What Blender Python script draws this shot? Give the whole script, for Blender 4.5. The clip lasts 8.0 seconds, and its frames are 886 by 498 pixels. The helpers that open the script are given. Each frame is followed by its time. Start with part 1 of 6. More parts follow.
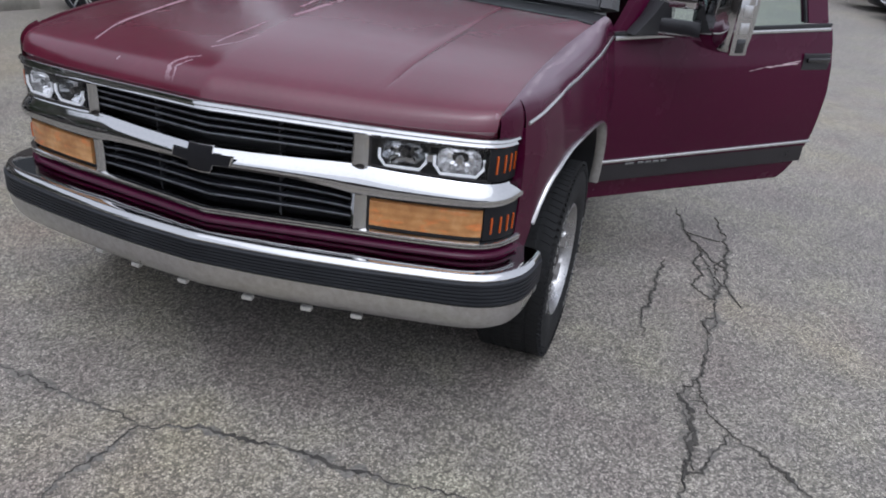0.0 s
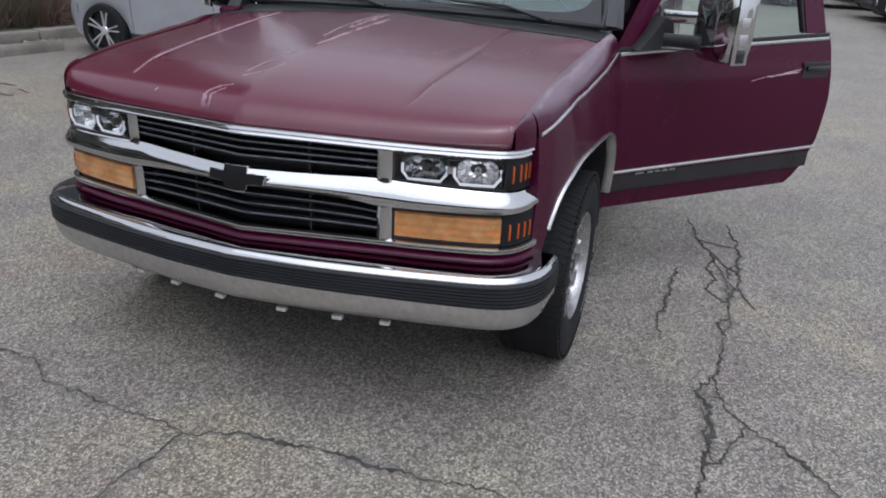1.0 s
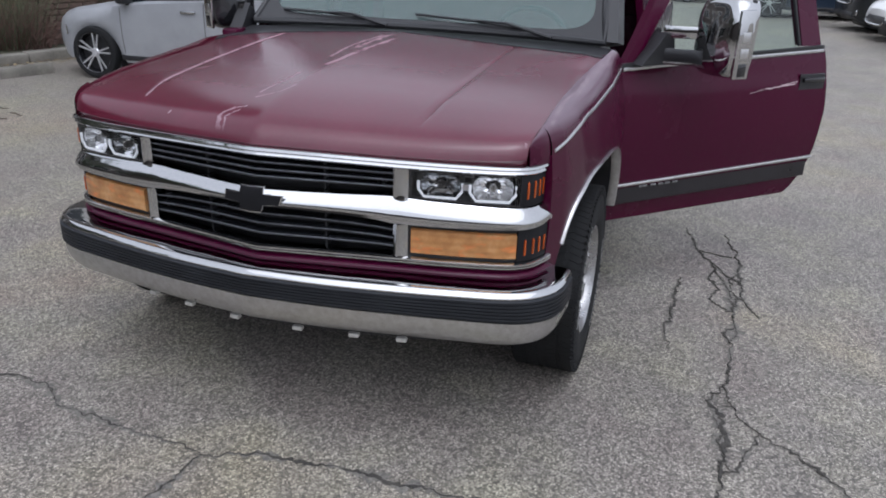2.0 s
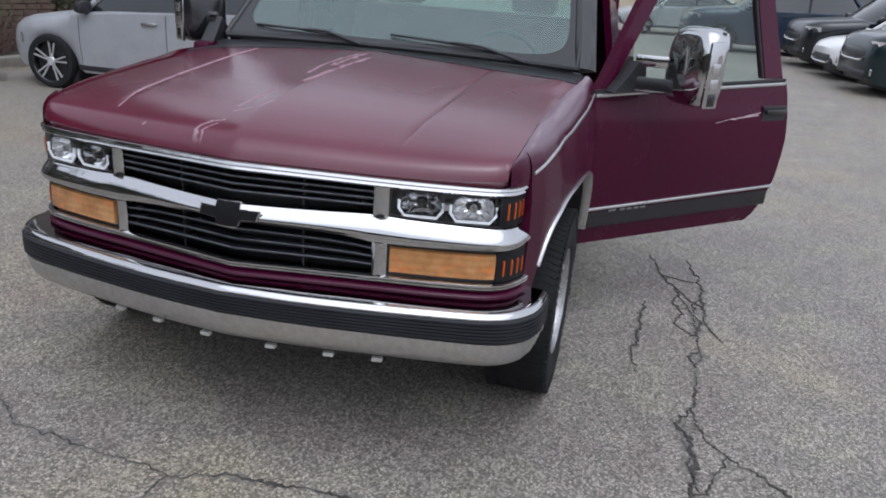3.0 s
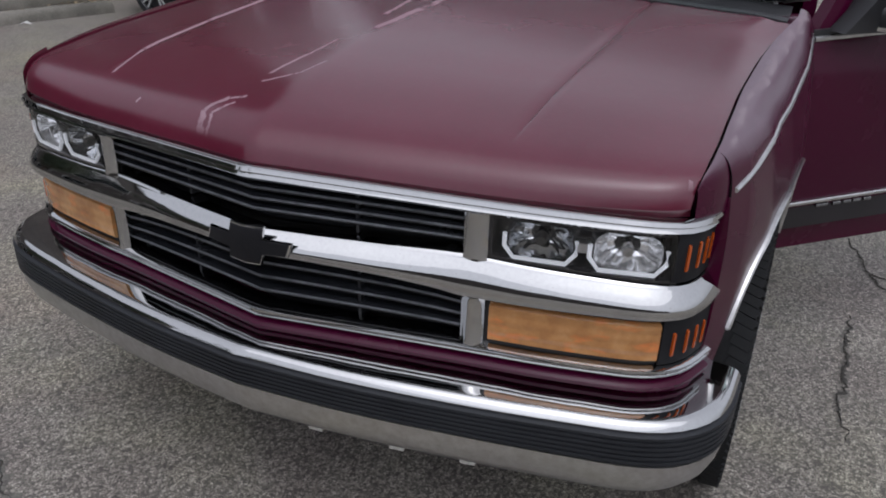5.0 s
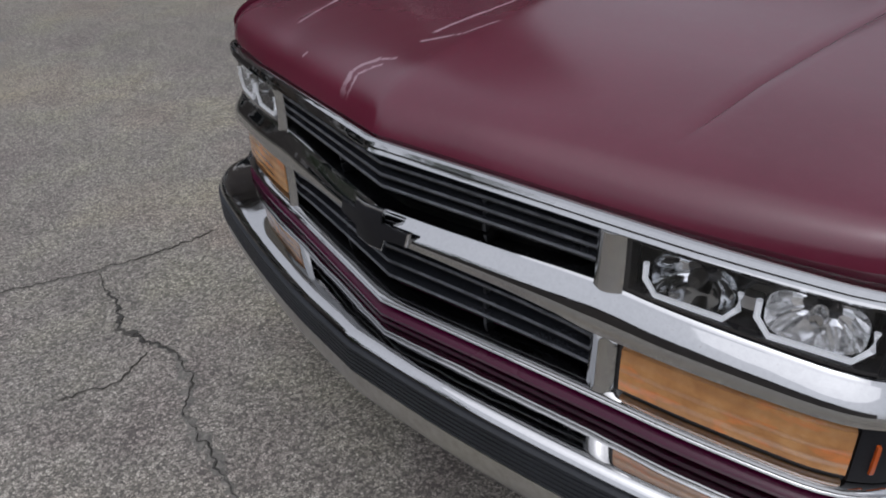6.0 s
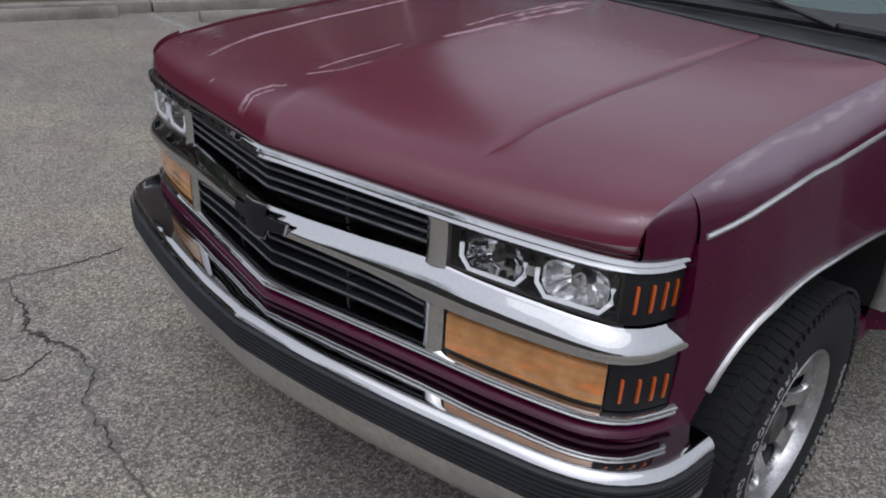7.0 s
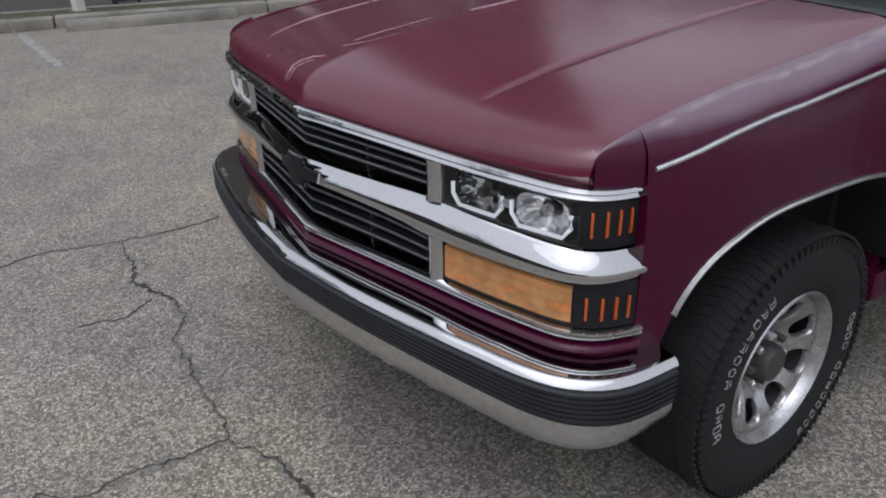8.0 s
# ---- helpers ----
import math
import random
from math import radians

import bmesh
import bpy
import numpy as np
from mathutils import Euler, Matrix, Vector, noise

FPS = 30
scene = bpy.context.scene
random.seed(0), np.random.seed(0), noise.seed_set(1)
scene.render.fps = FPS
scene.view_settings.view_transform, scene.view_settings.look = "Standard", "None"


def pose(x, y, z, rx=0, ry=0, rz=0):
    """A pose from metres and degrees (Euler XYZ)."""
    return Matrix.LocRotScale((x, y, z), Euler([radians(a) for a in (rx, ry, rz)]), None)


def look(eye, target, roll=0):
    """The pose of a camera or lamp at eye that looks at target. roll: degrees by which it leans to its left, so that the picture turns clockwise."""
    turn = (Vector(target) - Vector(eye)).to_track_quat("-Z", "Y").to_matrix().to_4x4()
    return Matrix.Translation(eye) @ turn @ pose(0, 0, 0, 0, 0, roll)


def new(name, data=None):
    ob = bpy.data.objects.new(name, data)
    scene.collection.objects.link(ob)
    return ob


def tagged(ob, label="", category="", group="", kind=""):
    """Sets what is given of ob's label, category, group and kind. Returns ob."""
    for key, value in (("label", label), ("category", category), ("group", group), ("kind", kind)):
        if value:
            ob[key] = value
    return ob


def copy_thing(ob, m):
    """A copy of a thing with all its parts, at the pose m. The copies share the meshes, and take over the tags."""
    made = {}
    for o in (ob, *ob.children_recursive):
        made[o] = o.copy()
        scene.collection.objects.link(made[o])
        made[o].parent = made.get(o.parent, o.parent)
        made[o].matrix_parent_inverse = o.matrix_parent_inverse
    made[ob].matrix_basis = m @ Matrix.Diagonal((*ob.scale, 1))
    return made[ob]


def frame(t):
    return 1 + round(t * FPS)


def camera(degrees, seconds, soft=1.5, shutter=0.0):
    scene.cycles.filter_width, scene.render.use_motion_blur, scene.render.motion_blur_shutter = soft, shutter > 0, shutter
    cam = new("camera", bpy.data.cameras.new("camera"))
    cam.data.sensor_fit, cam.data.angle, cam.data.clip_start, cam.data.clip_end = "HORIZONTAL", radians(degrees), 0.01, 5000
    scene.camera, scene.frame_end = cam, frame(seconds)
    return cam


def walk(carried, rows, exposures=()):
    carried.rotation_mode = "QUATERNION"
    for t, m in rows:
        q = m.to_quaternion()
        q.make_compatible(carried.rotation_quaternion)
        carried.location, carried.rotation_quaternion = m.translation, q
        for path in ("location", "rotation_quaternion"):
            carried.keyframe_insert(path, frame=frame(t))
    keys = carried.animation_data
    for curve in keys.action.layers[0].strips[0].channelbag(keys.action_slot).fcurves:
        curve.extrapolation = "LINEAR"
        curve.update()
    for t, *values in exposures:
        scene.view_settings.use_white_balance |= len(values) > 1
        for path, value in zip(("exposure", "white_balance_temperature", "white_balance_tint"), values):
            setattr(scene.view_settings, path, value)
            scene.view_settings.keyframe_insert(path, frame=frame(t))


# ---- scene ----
cam = camera(60.1, 8.0, soft=1.85)
PATH = [
    (0, (1.341, -1.803, 1.567), (0.789, -0.075, 0.725), 5.00),
    (0.5, (1.399, -1.887, 1.594), (0.637, -0.268, 0.702), 0.39),
    (0.9, (1.401, -1.958, 1.578), (0.816, -0.200, 0.825), 2.29),
    (1, (1.372, -1.950, 1.571), (0.769, -0.211, 0.788), 2.51),
    (1.2, (1.341, -1.990, 1.584), (0.745, -0.243, 0.815), 2.48),
    (2.3, (1.272, -2.005, 1.580), (0.725, -0.223, 0.855), 0.81),
    (2.5, (1.258, -2.034, 1.577), (0.791, -0.218, 0.882), 1.11),
    (3, (1.215, -2.018, 1.573), (0.746, -0.201, 0.883), 4.21),
    (3.5, (1.166, -1.907, 1.565), (0.621, -0.147, 0.788), 5.02),
    (4, (1.120, -1.600, 1.535), (0.289, 0.028, 0.722), -0.67),
    (4.2, (1.108, -1.494, 1.549), (0.285, 0.111, 0.685), -1.00),
    (5.3, (0.921, -0.991, 1.483), (0.197, 0.645, 0.589), 2.11),
    (5.5, (0.960, -0.898, 1.471), (-0.006, 0.600, 0.565), -0.18),
    (6, (1.043, -0.707, 1.472), (-0.286, 0.404, 0.471), -2.28),
    (6.5, (1.162, -0.731, 1.504), (-0.270, 0.393, 0.676), -3.65),
    (7, (1.382, -0.857, 1.505), (0.142, 0.453, 0.643), 2.99),
    (7.5, (1.554, -0.918, 1.513), (0.162, 0.268, 0.702), -0.85),
    (8, (1.743, -0.836, 1.495), (0.302, 0.238, 0.617), -0.95),
]
walk(cam, [(t, look(eye, target, roll)) for t, eye, target, roll in PATH], exposures=[(0.0, 0.57, 5820, 13), (1.2, 0.54, 5820, 13), (2.3, 0.60, 5820, 13), (3.2, 0.58, 5820, 13), (4.2, 0.45, 5870, 13), (5.3, 0.13, 6020, 14), (6.2, 0.19, 6020, 13), (7.0, 0.34, 5970, 13), (8.0, 0.42, 5970, 13)])

# ---- world and light ----
world = bpy.data.worlds.new("overcast_sky")
scene.world = world
world.use_nodes = True
wn, wl = world.node_tree.nodes, world.node_tree.links
wn.clear()
w_out = wn.new("ShaderNodeOutputWorld")
w_bg = wn.new("ShaderNodeBackground")
w_sky = wn.new("ShaderNodeTexSky")
w_sky.sky_type = 'NISHITA'
w_sky.sun_disc = False
w_sky.sun_elevation = radians(63)
w_sky.sun_rotation = radians(155)
w_sky.air_density, w_sky.dust_density, w_sky.ozone_density = 1.0, 6.0, 1.0
w_hsv = wn.new("ShaderNodeHueSaturation")
w_hsv.inputs["Saturation"].default_value = 0.22
wl.new(w_sky.outputs[0], w_hsv.inputs["Color"])
w_cloud = wn.new("ShaderNodeMix")  # an even cloud layer over the clear sky
w_cloud.data_type = 'RGBA'
w_cloud.inputs[0].default_value = 0.6
wl.new(w_hsv.outputs[0], w_cloud.inputs[6])
w_cloud.inputs[7].default_value = (4.5, 4.55, 4.66, 1.0)
wl.new(w_cloud.outputs[2], w_bg.inputs["Color"])
w_bg.inputs["Strength"].default_value = 0.165
wl.new(w_bg.outputs[0], w_out.inputs[0])

sun_data = bpy.data.lights.new("sun", 'SUN')
sun_data.energy, sun_data.angle, sun_data.color = 0.5, radians(80), (1.0, 0.97, 0.93)
sun = new("sun", sun_data)
sun.matrix_world = look((1.94, -4.16, 9.0), (0, 0, 0))


# ---- materials ----
def mat(name, color=(0.5, 0.5, 0.5), rough=0.5, metal=0.0, coat=0.0, coat_rough=0.05, spec=0.5):
    m = bpy.data.materials.new(name)
    m.use_nodes = True
    b = m.node_tree.nodes["Principled BSDF"]
    b.inputs["Base Color"].default_value = (*color, 1)
    b.inputs["Roughness"].default_value = rough
    b.inputs["Metallic"].default_value = metal
    b.inputs["Coat Weight"].default_value = coat
    b.inputs["Coat Roughness"].default_value = coat_rough
    b.inputs["Specular IOR Level"].default_value = spec
    return m


def nodes_of(m):
    return m.node_tree.nodes, m.node_tree.links, m.node_tree.nodes["Principled BSDF"]


def noise_tex(n, l, scale, detail=4, rough=0.55, coord="Object", stretch=None):
    tc = n.new("ShaderNodeTexCoord")
    t = n.new("ShaderNodeTexNoise")
    t.inputs["Scale"].default_value, t.inputs["Detail"].default_value, t.inputs["Roughness"].default_value = scale, detail, rough
    if stretch:
        mp = n.new("ShaderNodeMapping")
        mp.inputs["Scale"].default_value = stretch
        l.new(tc.outputs[coord], mp.inputs[0])
        l.new(mp.outputs[0], t.inputs["Vector"])
    else:
        l.new(tc.outputs[coord], t.inputs["Vector"])
    return t


def ramp(n, l, src, stops):
    r = n.new("ShaderNodeValToRGB")
    e = r.color_ramp.elements
    while len(e) < len(stops):
        e.new(0.5)
    for i, (p, c) in enumerate(stops):
        e[i].position = p
        e[i].color = (*c, 1) if len(c) == 3 else c
    l.new(src, r.inputs[0])
    return r


def g(v):
    return (v, v, v)


def bump(n, l, src, b, strength, dist):
    k = n.new("ShaderNodeBump")
    k.inputs["Strength"].default_value, k.inputs["Distance"].default_value = strength, dist
    l.new(src, k.inputs["Height"])
    l.new(k.outputs[0], b.inputs["Normal"])
    return k


def mixc(n, l, fac, a, b, mode='MIX'):
    k = n.new("ShaderNodeMix")
    k.data_type, k.blend_type = 'RGBA', mode
    for sock, v in ((k.inputs[0], fac), (k.inputs[6], a), (k.inputs[7], b)):
        if isinstance(v, (int, float)):
            sock.default_value = v
        elif isinstance(v, tuple):
            sock.default_value = (*v, 1)
        else:
            l.new(v, sock)
    return k.outputs[2]


def varied(name, c1, c2, scale, rough=0.6, rough_span=0.15, fine=0.0, fine_scale=60, metal=0.0, spec=0.5, stretch=None):
    """A surface with two scales of colour variation and a fine relief."""
    m = mat(name, c1, rough, metal, spec=spec)
    n, l, b = nodes_of(m)
    big = noise_tex(n, l, scale, 5, 0.6, stretch=stretch)
    small = noise_tex(n, l, fine_scale, 3, 0.6)
    col = mixc(n, l, ramp(n, l, big.outputs[0], [(0.35, g(0)), (0.65, g(1))]).outputs[0], c1, c2)
    grain = ramp(n, l, small.outputs[0], [(0.3, g(0.82)), (0.7, g(1.12))])
    l.new(mixc(n, l, 1.0, col, grain.outputs[0], 'MULTIPLY'), b.inputs["Base Color"])
    rr = ramp(n, l, big.outputs[0], [(0.3, g(max(0.02, rough - rough_span))), (0.7, g(min(1, rough + rough_span)))])
    l.new(rr.outputs[0], b.inputs["Roughness"])
    if fine:
        bump(n, l, small.outputs[0], b, fine, 0.004)
    return m


def stroke(n, l, a, b_, width, seed, wob=0.012, thresh=0.5, up=1):
    """A worn streak on a sheet of metal: 1 along the line a-b in plan, broken up by noise."""
    geo = n.new("ShaderNodeTexCoord")
    ns = n.new("ShaderNodeTexNoise")
    ns.inputs["Scale"].default_value, ns.inputs["Detail"].default_value = 24.0, 5
    off = n.new("ShaderNodeVectorMath")
    off.operation = 'ADD'
    off.inputs[1].default_value = (seed * 3.1, seed * 1.7, 0)
    l.new(geo.outputs["Object"], off.inputs[0])
    l.new(off.outputs[0], ns.inputs["Vector"])
    sep = n.new("ShaderNodeSeparateXYZ")
    l.new(geo.outputs["Object"], sep.inputs[0])

    def math_(op, x, y=0.0, clamp=False):
        k = n.new("ShaderNodeMath")
        k.operation, k.use_clamp = op, clamp
        for i, v in enumerate((x, y)):
            if isinstance(v, (int, float)):
                k.inputs[i].default_value = v
            else:
                l.new(v, k.inputs[i])
        return k.outputs[0]

    dx, dy = b_[0] - a[0], b_[1] - a[1]
    ln = math.hypot(dx, dy)
    ux, uy = dx / ln, dy / ln
    px, py = math_('SUBTRACT', sep.outputs[0], a[0]), math_('SUBTRACT', sep.outputs[up], a[1])
    along = math_('ADD', math_('MULTIPLY', px, ux), math_('MULTIPLY', py, uy))
    side = math_('ADD', math_('MULTIPLY', px, -uy), math_('MULTIPLY', py, ux))
    side = math_('ADD', side, math_('MULTIPLY', math_('SUBTRACT', ns.outputs[0], 0.5), wob * 2))
    near = math_('SUBTRACT', 1.0, math_('DIVIDE', math_('ABSOLUTE', side), width), True)
    ends = math_('MULTIPLY', math_('MULTIPLY', along, 14 / ln, True), math_('MULTIPLY', math_('SUBTRACT', ln, along), 14 / ln, True), True)
    n2 = n.new("ShaderNodeTexNoise")
    n2.inputs["Scale"].default_value, n2.inputs["Detail"].default_value = 46.0, 5
    mp = n.new("ShaderNodeMapping")
    mp.inputs["Scale"].default_value = (1.0, 0.22, 1.0)
    l.new(off.outputs[0], mp.inputs[0])
    l.new(mp.outputs[0], n2.inputs["Vector"])
    broken = math_('MULTIPLY', math_('SUBTRACT', n2.outputs[0], thresh - 0.12), 7.0, True)
    return math_('MULTIPLY', math_('MULTIPLY', math_('MULTIPLY', near, 2.2, True), ends), broken, True)


def paint_material(name, base, faded, rough, strokes=(), haze=0.0, peel=(0.42, 0.28, 0.30), coat=0.25, coat_rough=0.03, worn=None, flat_only=True, spec=0.12, coat_ior=1.5):
    """Clear-coated paint; worn = (colour, x0, x1, amount): the coat is weathered away between x0 and x1 on upward faces."""
    m = mat(name, base, rough, 0.0, coat=coat, coat_rough=coat_rough, spec=spec)
    n, l, b = nodes_of(m)
    b.inputs["Coat IOR"].default_value = coat_ior
    big = noise_tex(n, l, 2.2, 5, 0.6)
    small = noise_tex(n, l, 260, 2, 0.5)
    dust = noise_tex(n, l, 38, 4, 0.65)
    col = mixc(n, l, ramp(n, l, big.outputs[0], [(0.35, g(0)), (0.7, g(1))]).outputs[0], base, faded)
    col = mixc(n, l, ramp(n, l, small.outputs[0], [(0.5, g(0)), (0.8, g(0.10))]).outputs[0], col, tuple(min(1, c * 1.6 + 0.01) for c in base))
    col = mixc(n, l, ramp(n, l, dust.outputs[0], [(0.5, g(0)), (0.75, g(haze))]).outputs[0], col, (0.35, 0.30, 0.30))
    total = None
    for s in strokes:
        k = stroke(n, l, *s)
        if total is None:
            total = k
        else:
            a = n.new("ShaderNodeMath")
            a.operation = 'MAXIMUM'
            l.new(total, a.inputs[0])
            l.new(k, a.inputs[1])
            total = a.outputs[0]
    rr = ramp(n, l, big.outputs[0], [(0.3, g(rough * 0.8)), (0.7, g(rough * 1.25))]).outputs[0]
    if worn is not None:
        tcw = n.new("ShaderNodeTexCoord")
        spw = n.new("ShaderNodeSeparateXYZ")
        l.new(tcw.outputs["Object"], spw.inputs[0])
        wob = n.new("ShaderNodeMath")
        wob.operation = 'MULTIPLY_ADD'
        wob.inputs[1].default_value = 0.03
        l.new(noise_tex(n, l, 12, 5, 0.6).outputs[0], wob.inputs[0])
        l.new(spw.outputs[0], wob.inputs[2])
        mr = n.new("ShaderNodeMapRange")
        mr.inputs[1].default_value, mr.inputs[2].default_value = worn[1], worn[2]
        l.new(wob.outputs[0], mr.inputs[0])
        ngw = n.new("ShaderNodeNewGeometry")
        snw = n.new("ShaderNodeSeparateXYZ")
        l.new(ngw.outputs["Normal"], snw.inputs[0])
        upw = n.new("ShaderNodeMapRange")
        upw.inputs[1].default_value, upw.inputs[2].default_value, upw.inputs[4].default_value = 0.42, 0.80, worn[3]
        l.new(snw.outputs[2], upw.inputs[0])
        wm = n.new("ShaderNodeMath")
        wm.operation = 'MULTIPLY'
        l.new(mr.outputs[0], wm.inputs[0])
        l.new(upw.outputs[0], wm.inputs[1])
        worn_mask = wm.outputs[0]
        blotch = ramp(n, l, noise_tex(n, l, 5, 5, 0.6, stretch=(1.6, 0.6, 1)).outputs[0], [(0.3, g(0.70)), (0.7, g(1))]).outputs[0]
        wm2 = n.new("ShaderNodeMath")
        wm2.operation = 'MULTIPLY'
        l.new(worn_mask, wm2.inputs[0])
        l.new(blotch, wm2.inputs[1])
        col = mixc(n, l, wm2.outputs[0], col, worn[0])
        rr = mixc(n, l, wm2.outputs[0], rr, g(worn[4]))
        sp_ = n.new("ShaderNodeMapRange")
        sp_.inputs[3].default_value, sp_.inputs[4].default_value = 0.12, worn[5]
        l.new(worn_mask, sp_.inputs[0])
        l.new(sp_.outputs[0], b.inputs["Specular IOR Level"])
        b.inputs["IOR"].default_value = 1.75
    if total is not None:
        ng = n.new("ShaderNodeNewGeometry")
        sp = n.new("ShaderNodeSeparateXYZ")
        l.new(ng.outputs["Normal"], sp.inputs[0])
        flat = n.new("ShaderNodeMapRange")
        flat.inputs[1].default_value, flat.inputs[2].default_value = (0.45, 0.8) if flat_only else (-2.0, -1.5)
        l.new(sp.outputs[2], flat.inputs[0])
        up_ = n.new("ShaderNodeMath")
        up_.operation = 'MULTIPLY'
        l.new(total, up_.inputs[0])
        l.new(flat.outputs[0], up_.inputs[1])
        total = up_.outputs[0]
        col = mixc(n, l, total, col, peel)
        rr = mixc(n, l, total, rr, g(0.8))
        inv = n.new("ShaderNodeMath")
        inv.operation = 'MULTIPLY_ADD'
        inv.inputs[1].default_value, inv.inputs[2].default_value = -coat, coat
        l.new(total, inv.inputs[0])
        l.new(inv.outputs[0], b.inputs["Coat Weight"])
    l.new(col, b.inputs["Base Color"])
    l.new(rr, b.inputs["Roughness"])
    bump(n, l, dust.outputs[0], b, 0.03, 0.002)
    return m


BASE, FADED = (0.042, 0.0011, 0.0155), (0.049, 0.0015, 0.0178)
PAINT = paint_material("burgundy_paint", BASE, FADED, 0.25, haze=0.008)
DOOR_PAINT = paint_material("scratched_burgundy_door", BASE, FADED, 0.25, haze=0.008, peel=(0.50, 0.40, 0.42), flat_only=False, strokes=(
    ((0.80, 0.992), (1.00, 1.010), 0.0035, 31, 0.006, 0.44, 2),
    ((0.90, 1.004), (1.01, 1.020), 0.0025, 32, 0.006, 0.44, 2),
    ((0.70, 0.974), (0.80, 0.992), 0.0016, 33, 0.004, 0.50, 2),
))
HOOD_PAINT = paint_material("faded_burgundy_hood", (0.078, 0.0045, 0.0175), (0.098, 0.0095, 0.0255), 0.36, haze=0.01, coat=1.0, coat_rough=0.20, spec=0.05, coat_ior=1.58, peel=(0.27, 0.18, 0.205), strokes=(
    # first four: scratch on the passenger crease, its bright highlight painted in too
    ((-0.534, 0.20), (-0.566, 0.345), 0.0052, 1, 0.002, 0.20),
    ((-0.566, 0.335), (-0.566, 0.60), 0.0075, 2, 0.003, 0.18),
    ((-0.566, 0.59), (-0.571, 0.87), 0.0090, 26, 0.003, 0.18),
    ((-0.571, 0.86), (-0.563, 1.24), 0.0100, 21, 0.004, 0.20),
    ((-0.110, 0.250), (-0.089, 0.385), 0.0065, 3, 0.004, 0.28),
    ((-0.089, 0.375), (-0.083, 0.50), 0.0045, 15, 0.006, 0.36),
    ((-0.104, 0.212), (-0.037, 0.265), 0.0055, 4, 0.005, 0.32),
    ((-0.037, 0.262), (-0.014, 0.345), 0.0035, 5, 0.005, 0.42),
    ((-0.040, 0.60), (-0.016, 0.83), 0.0140, 16, 0.010, 0.34),
    ((-0.016, 0.82), (0.019, 1.15), 0.0100, 23, 0.016, 0.42),
    ((-0.088, 0.74), (-0.099, 0.96), 0.0080, 17, 0.012, 0.38),
    ((-0.099, 0.95), (-0.060, 1.22), 0.0120, 6, 0.026, 0.44),
    ((-0.060, 0.90), (-0.030, 1.24), 0.0160, 22, 0.030, 0.47),
    ((-0.133, 0.022), (-0.166, 0.098), 0.0095, 7, 0.016, 0.40),
    ((-0.166, 0.094), (-0.125, 0.138), 0.0085, 18, 0.014, 0.40),
    ((-0.127, 0.136), (-0.090, 0.148), 0.0058, 24, 0.008, 0.38),
    ((-0.108, 0.018), (-0.140, 0.089), 0.0050, 8, 0.020, 0.47),
    ((-0.140, 0.086), (-0.100, 0.122), 0.0046, 19, 0.018, 0.47),
    ((-0.376, 0.112), (-0.370, 0.124), 0.0045, 20, 0.001, 0.2),
    ((0.826, 0.190), (0.822, 0.206), 0.005, 9, 0.003, 0.30),
))
FENDER_PAINT = paint_material("peeling_burgundy_fender", BASE, FADED, 0.25, haze=0.012, coat=0.10, peel=(0.185, 0.14, 0.16),
                              worn=((0.125, 0.078, 0.105), 0.80, 0.82, 0.80, 0.42, 0.6), strokes=(
    ((0.866, 0.32), (0.872, 0.62), 0.010, 11, 0.020, 0.50),
    ((0.884, 0.60), (0.905, 1.00), 0.012, 12, 0.030, 0.52),
    ((0.905, 0.90), (0.945, 1.22), 0.014, 13, 0.030, 0.50),
))

CHROME = mat("chrome", (0.78, 0.78, 0.79), 0.07, 1.0)
n, l, b = nodes_of(CHROME)
l.new(ramp(n, l, noise_tex(n, l, 9, 5, 0.65).outputs[0], [(0.35, g(0.03)), (0.62, g(0.06)), (0.8, g(0.16))]).outputs[0], b.inputs["Roughness"])
l.new(ramp(n, l, noise_tex(n, l, 120, 3, 0.6).outputs[0], [(0.3, g(0.50)), (0.66, g(0.53)), (0.84, (0.38, 0.36, 0.34))]).outputs[0], b.inputs["Base Color"])
SATIN = mat("dulled_chrome", (0.56, 0.56, 0.56), 0.3, 1.0)
n, l, b = nodes_of(SATIN)
l.new(ramp(n, l, noise_tex(n, l, 5, 6, 0.65).outputs[0], [(0.3, g(0.24)), (0.7, g(0.42))]).outputs[0], b.inputs["Roughness"])
l.new(ramp(n, l, noise_tex(n, l, 45, 5, 0.7).outputs[0], [(0.25, (0.46, 0.45, 0.44)), (0.6, g(0.60)), (0.8, g(0.66))]).outputs[0], b.inputs["Base Color"])
BLACK = varied("black_plastic", (0.012, 0.012, 0.014), (0.02, 0.02, 0.022), 4, 0.42, 0.1, 0.08, 300)
MARKER = varied("black_marker_lens", (0.008, 0.008, 0.010), (0.012, 0.012, 0.014), 4, 0.55, 0.1, 0.05, 300, spec=0.2)
SLAT = varied("black_grille_plastic", (0.011, 0.012, 0.015), (0.018, 0.019, 0.022), 6, 0.24, 0.06, 0.05, 200)
GLOSS_BLACK = mat("gloss_black", (0.010, 0.010, 0.012), 0.16, 0.0, coat=0.5)
SLAT_LIP = varied("pale_grey_slat_lip", (0.14, 0.145, 0.16), (0.06, 0.064, 0.072), 30, 0.4, 0.1, 0.05, 200)
RUBSTRIP = varied("grey_black_rub_strip", (0.012, 0.013, 0.016), (0.020, 0.022, 0.026), 5, 0.5, 0.12, 0.1, 180, spec=0.3)
DOOR_BAND = varied("dark_door_band", (0.009, 0.008, 0.010), (0.015, 0.013, 0.016), 5, 0.32, 0.08, 0.05, 180)
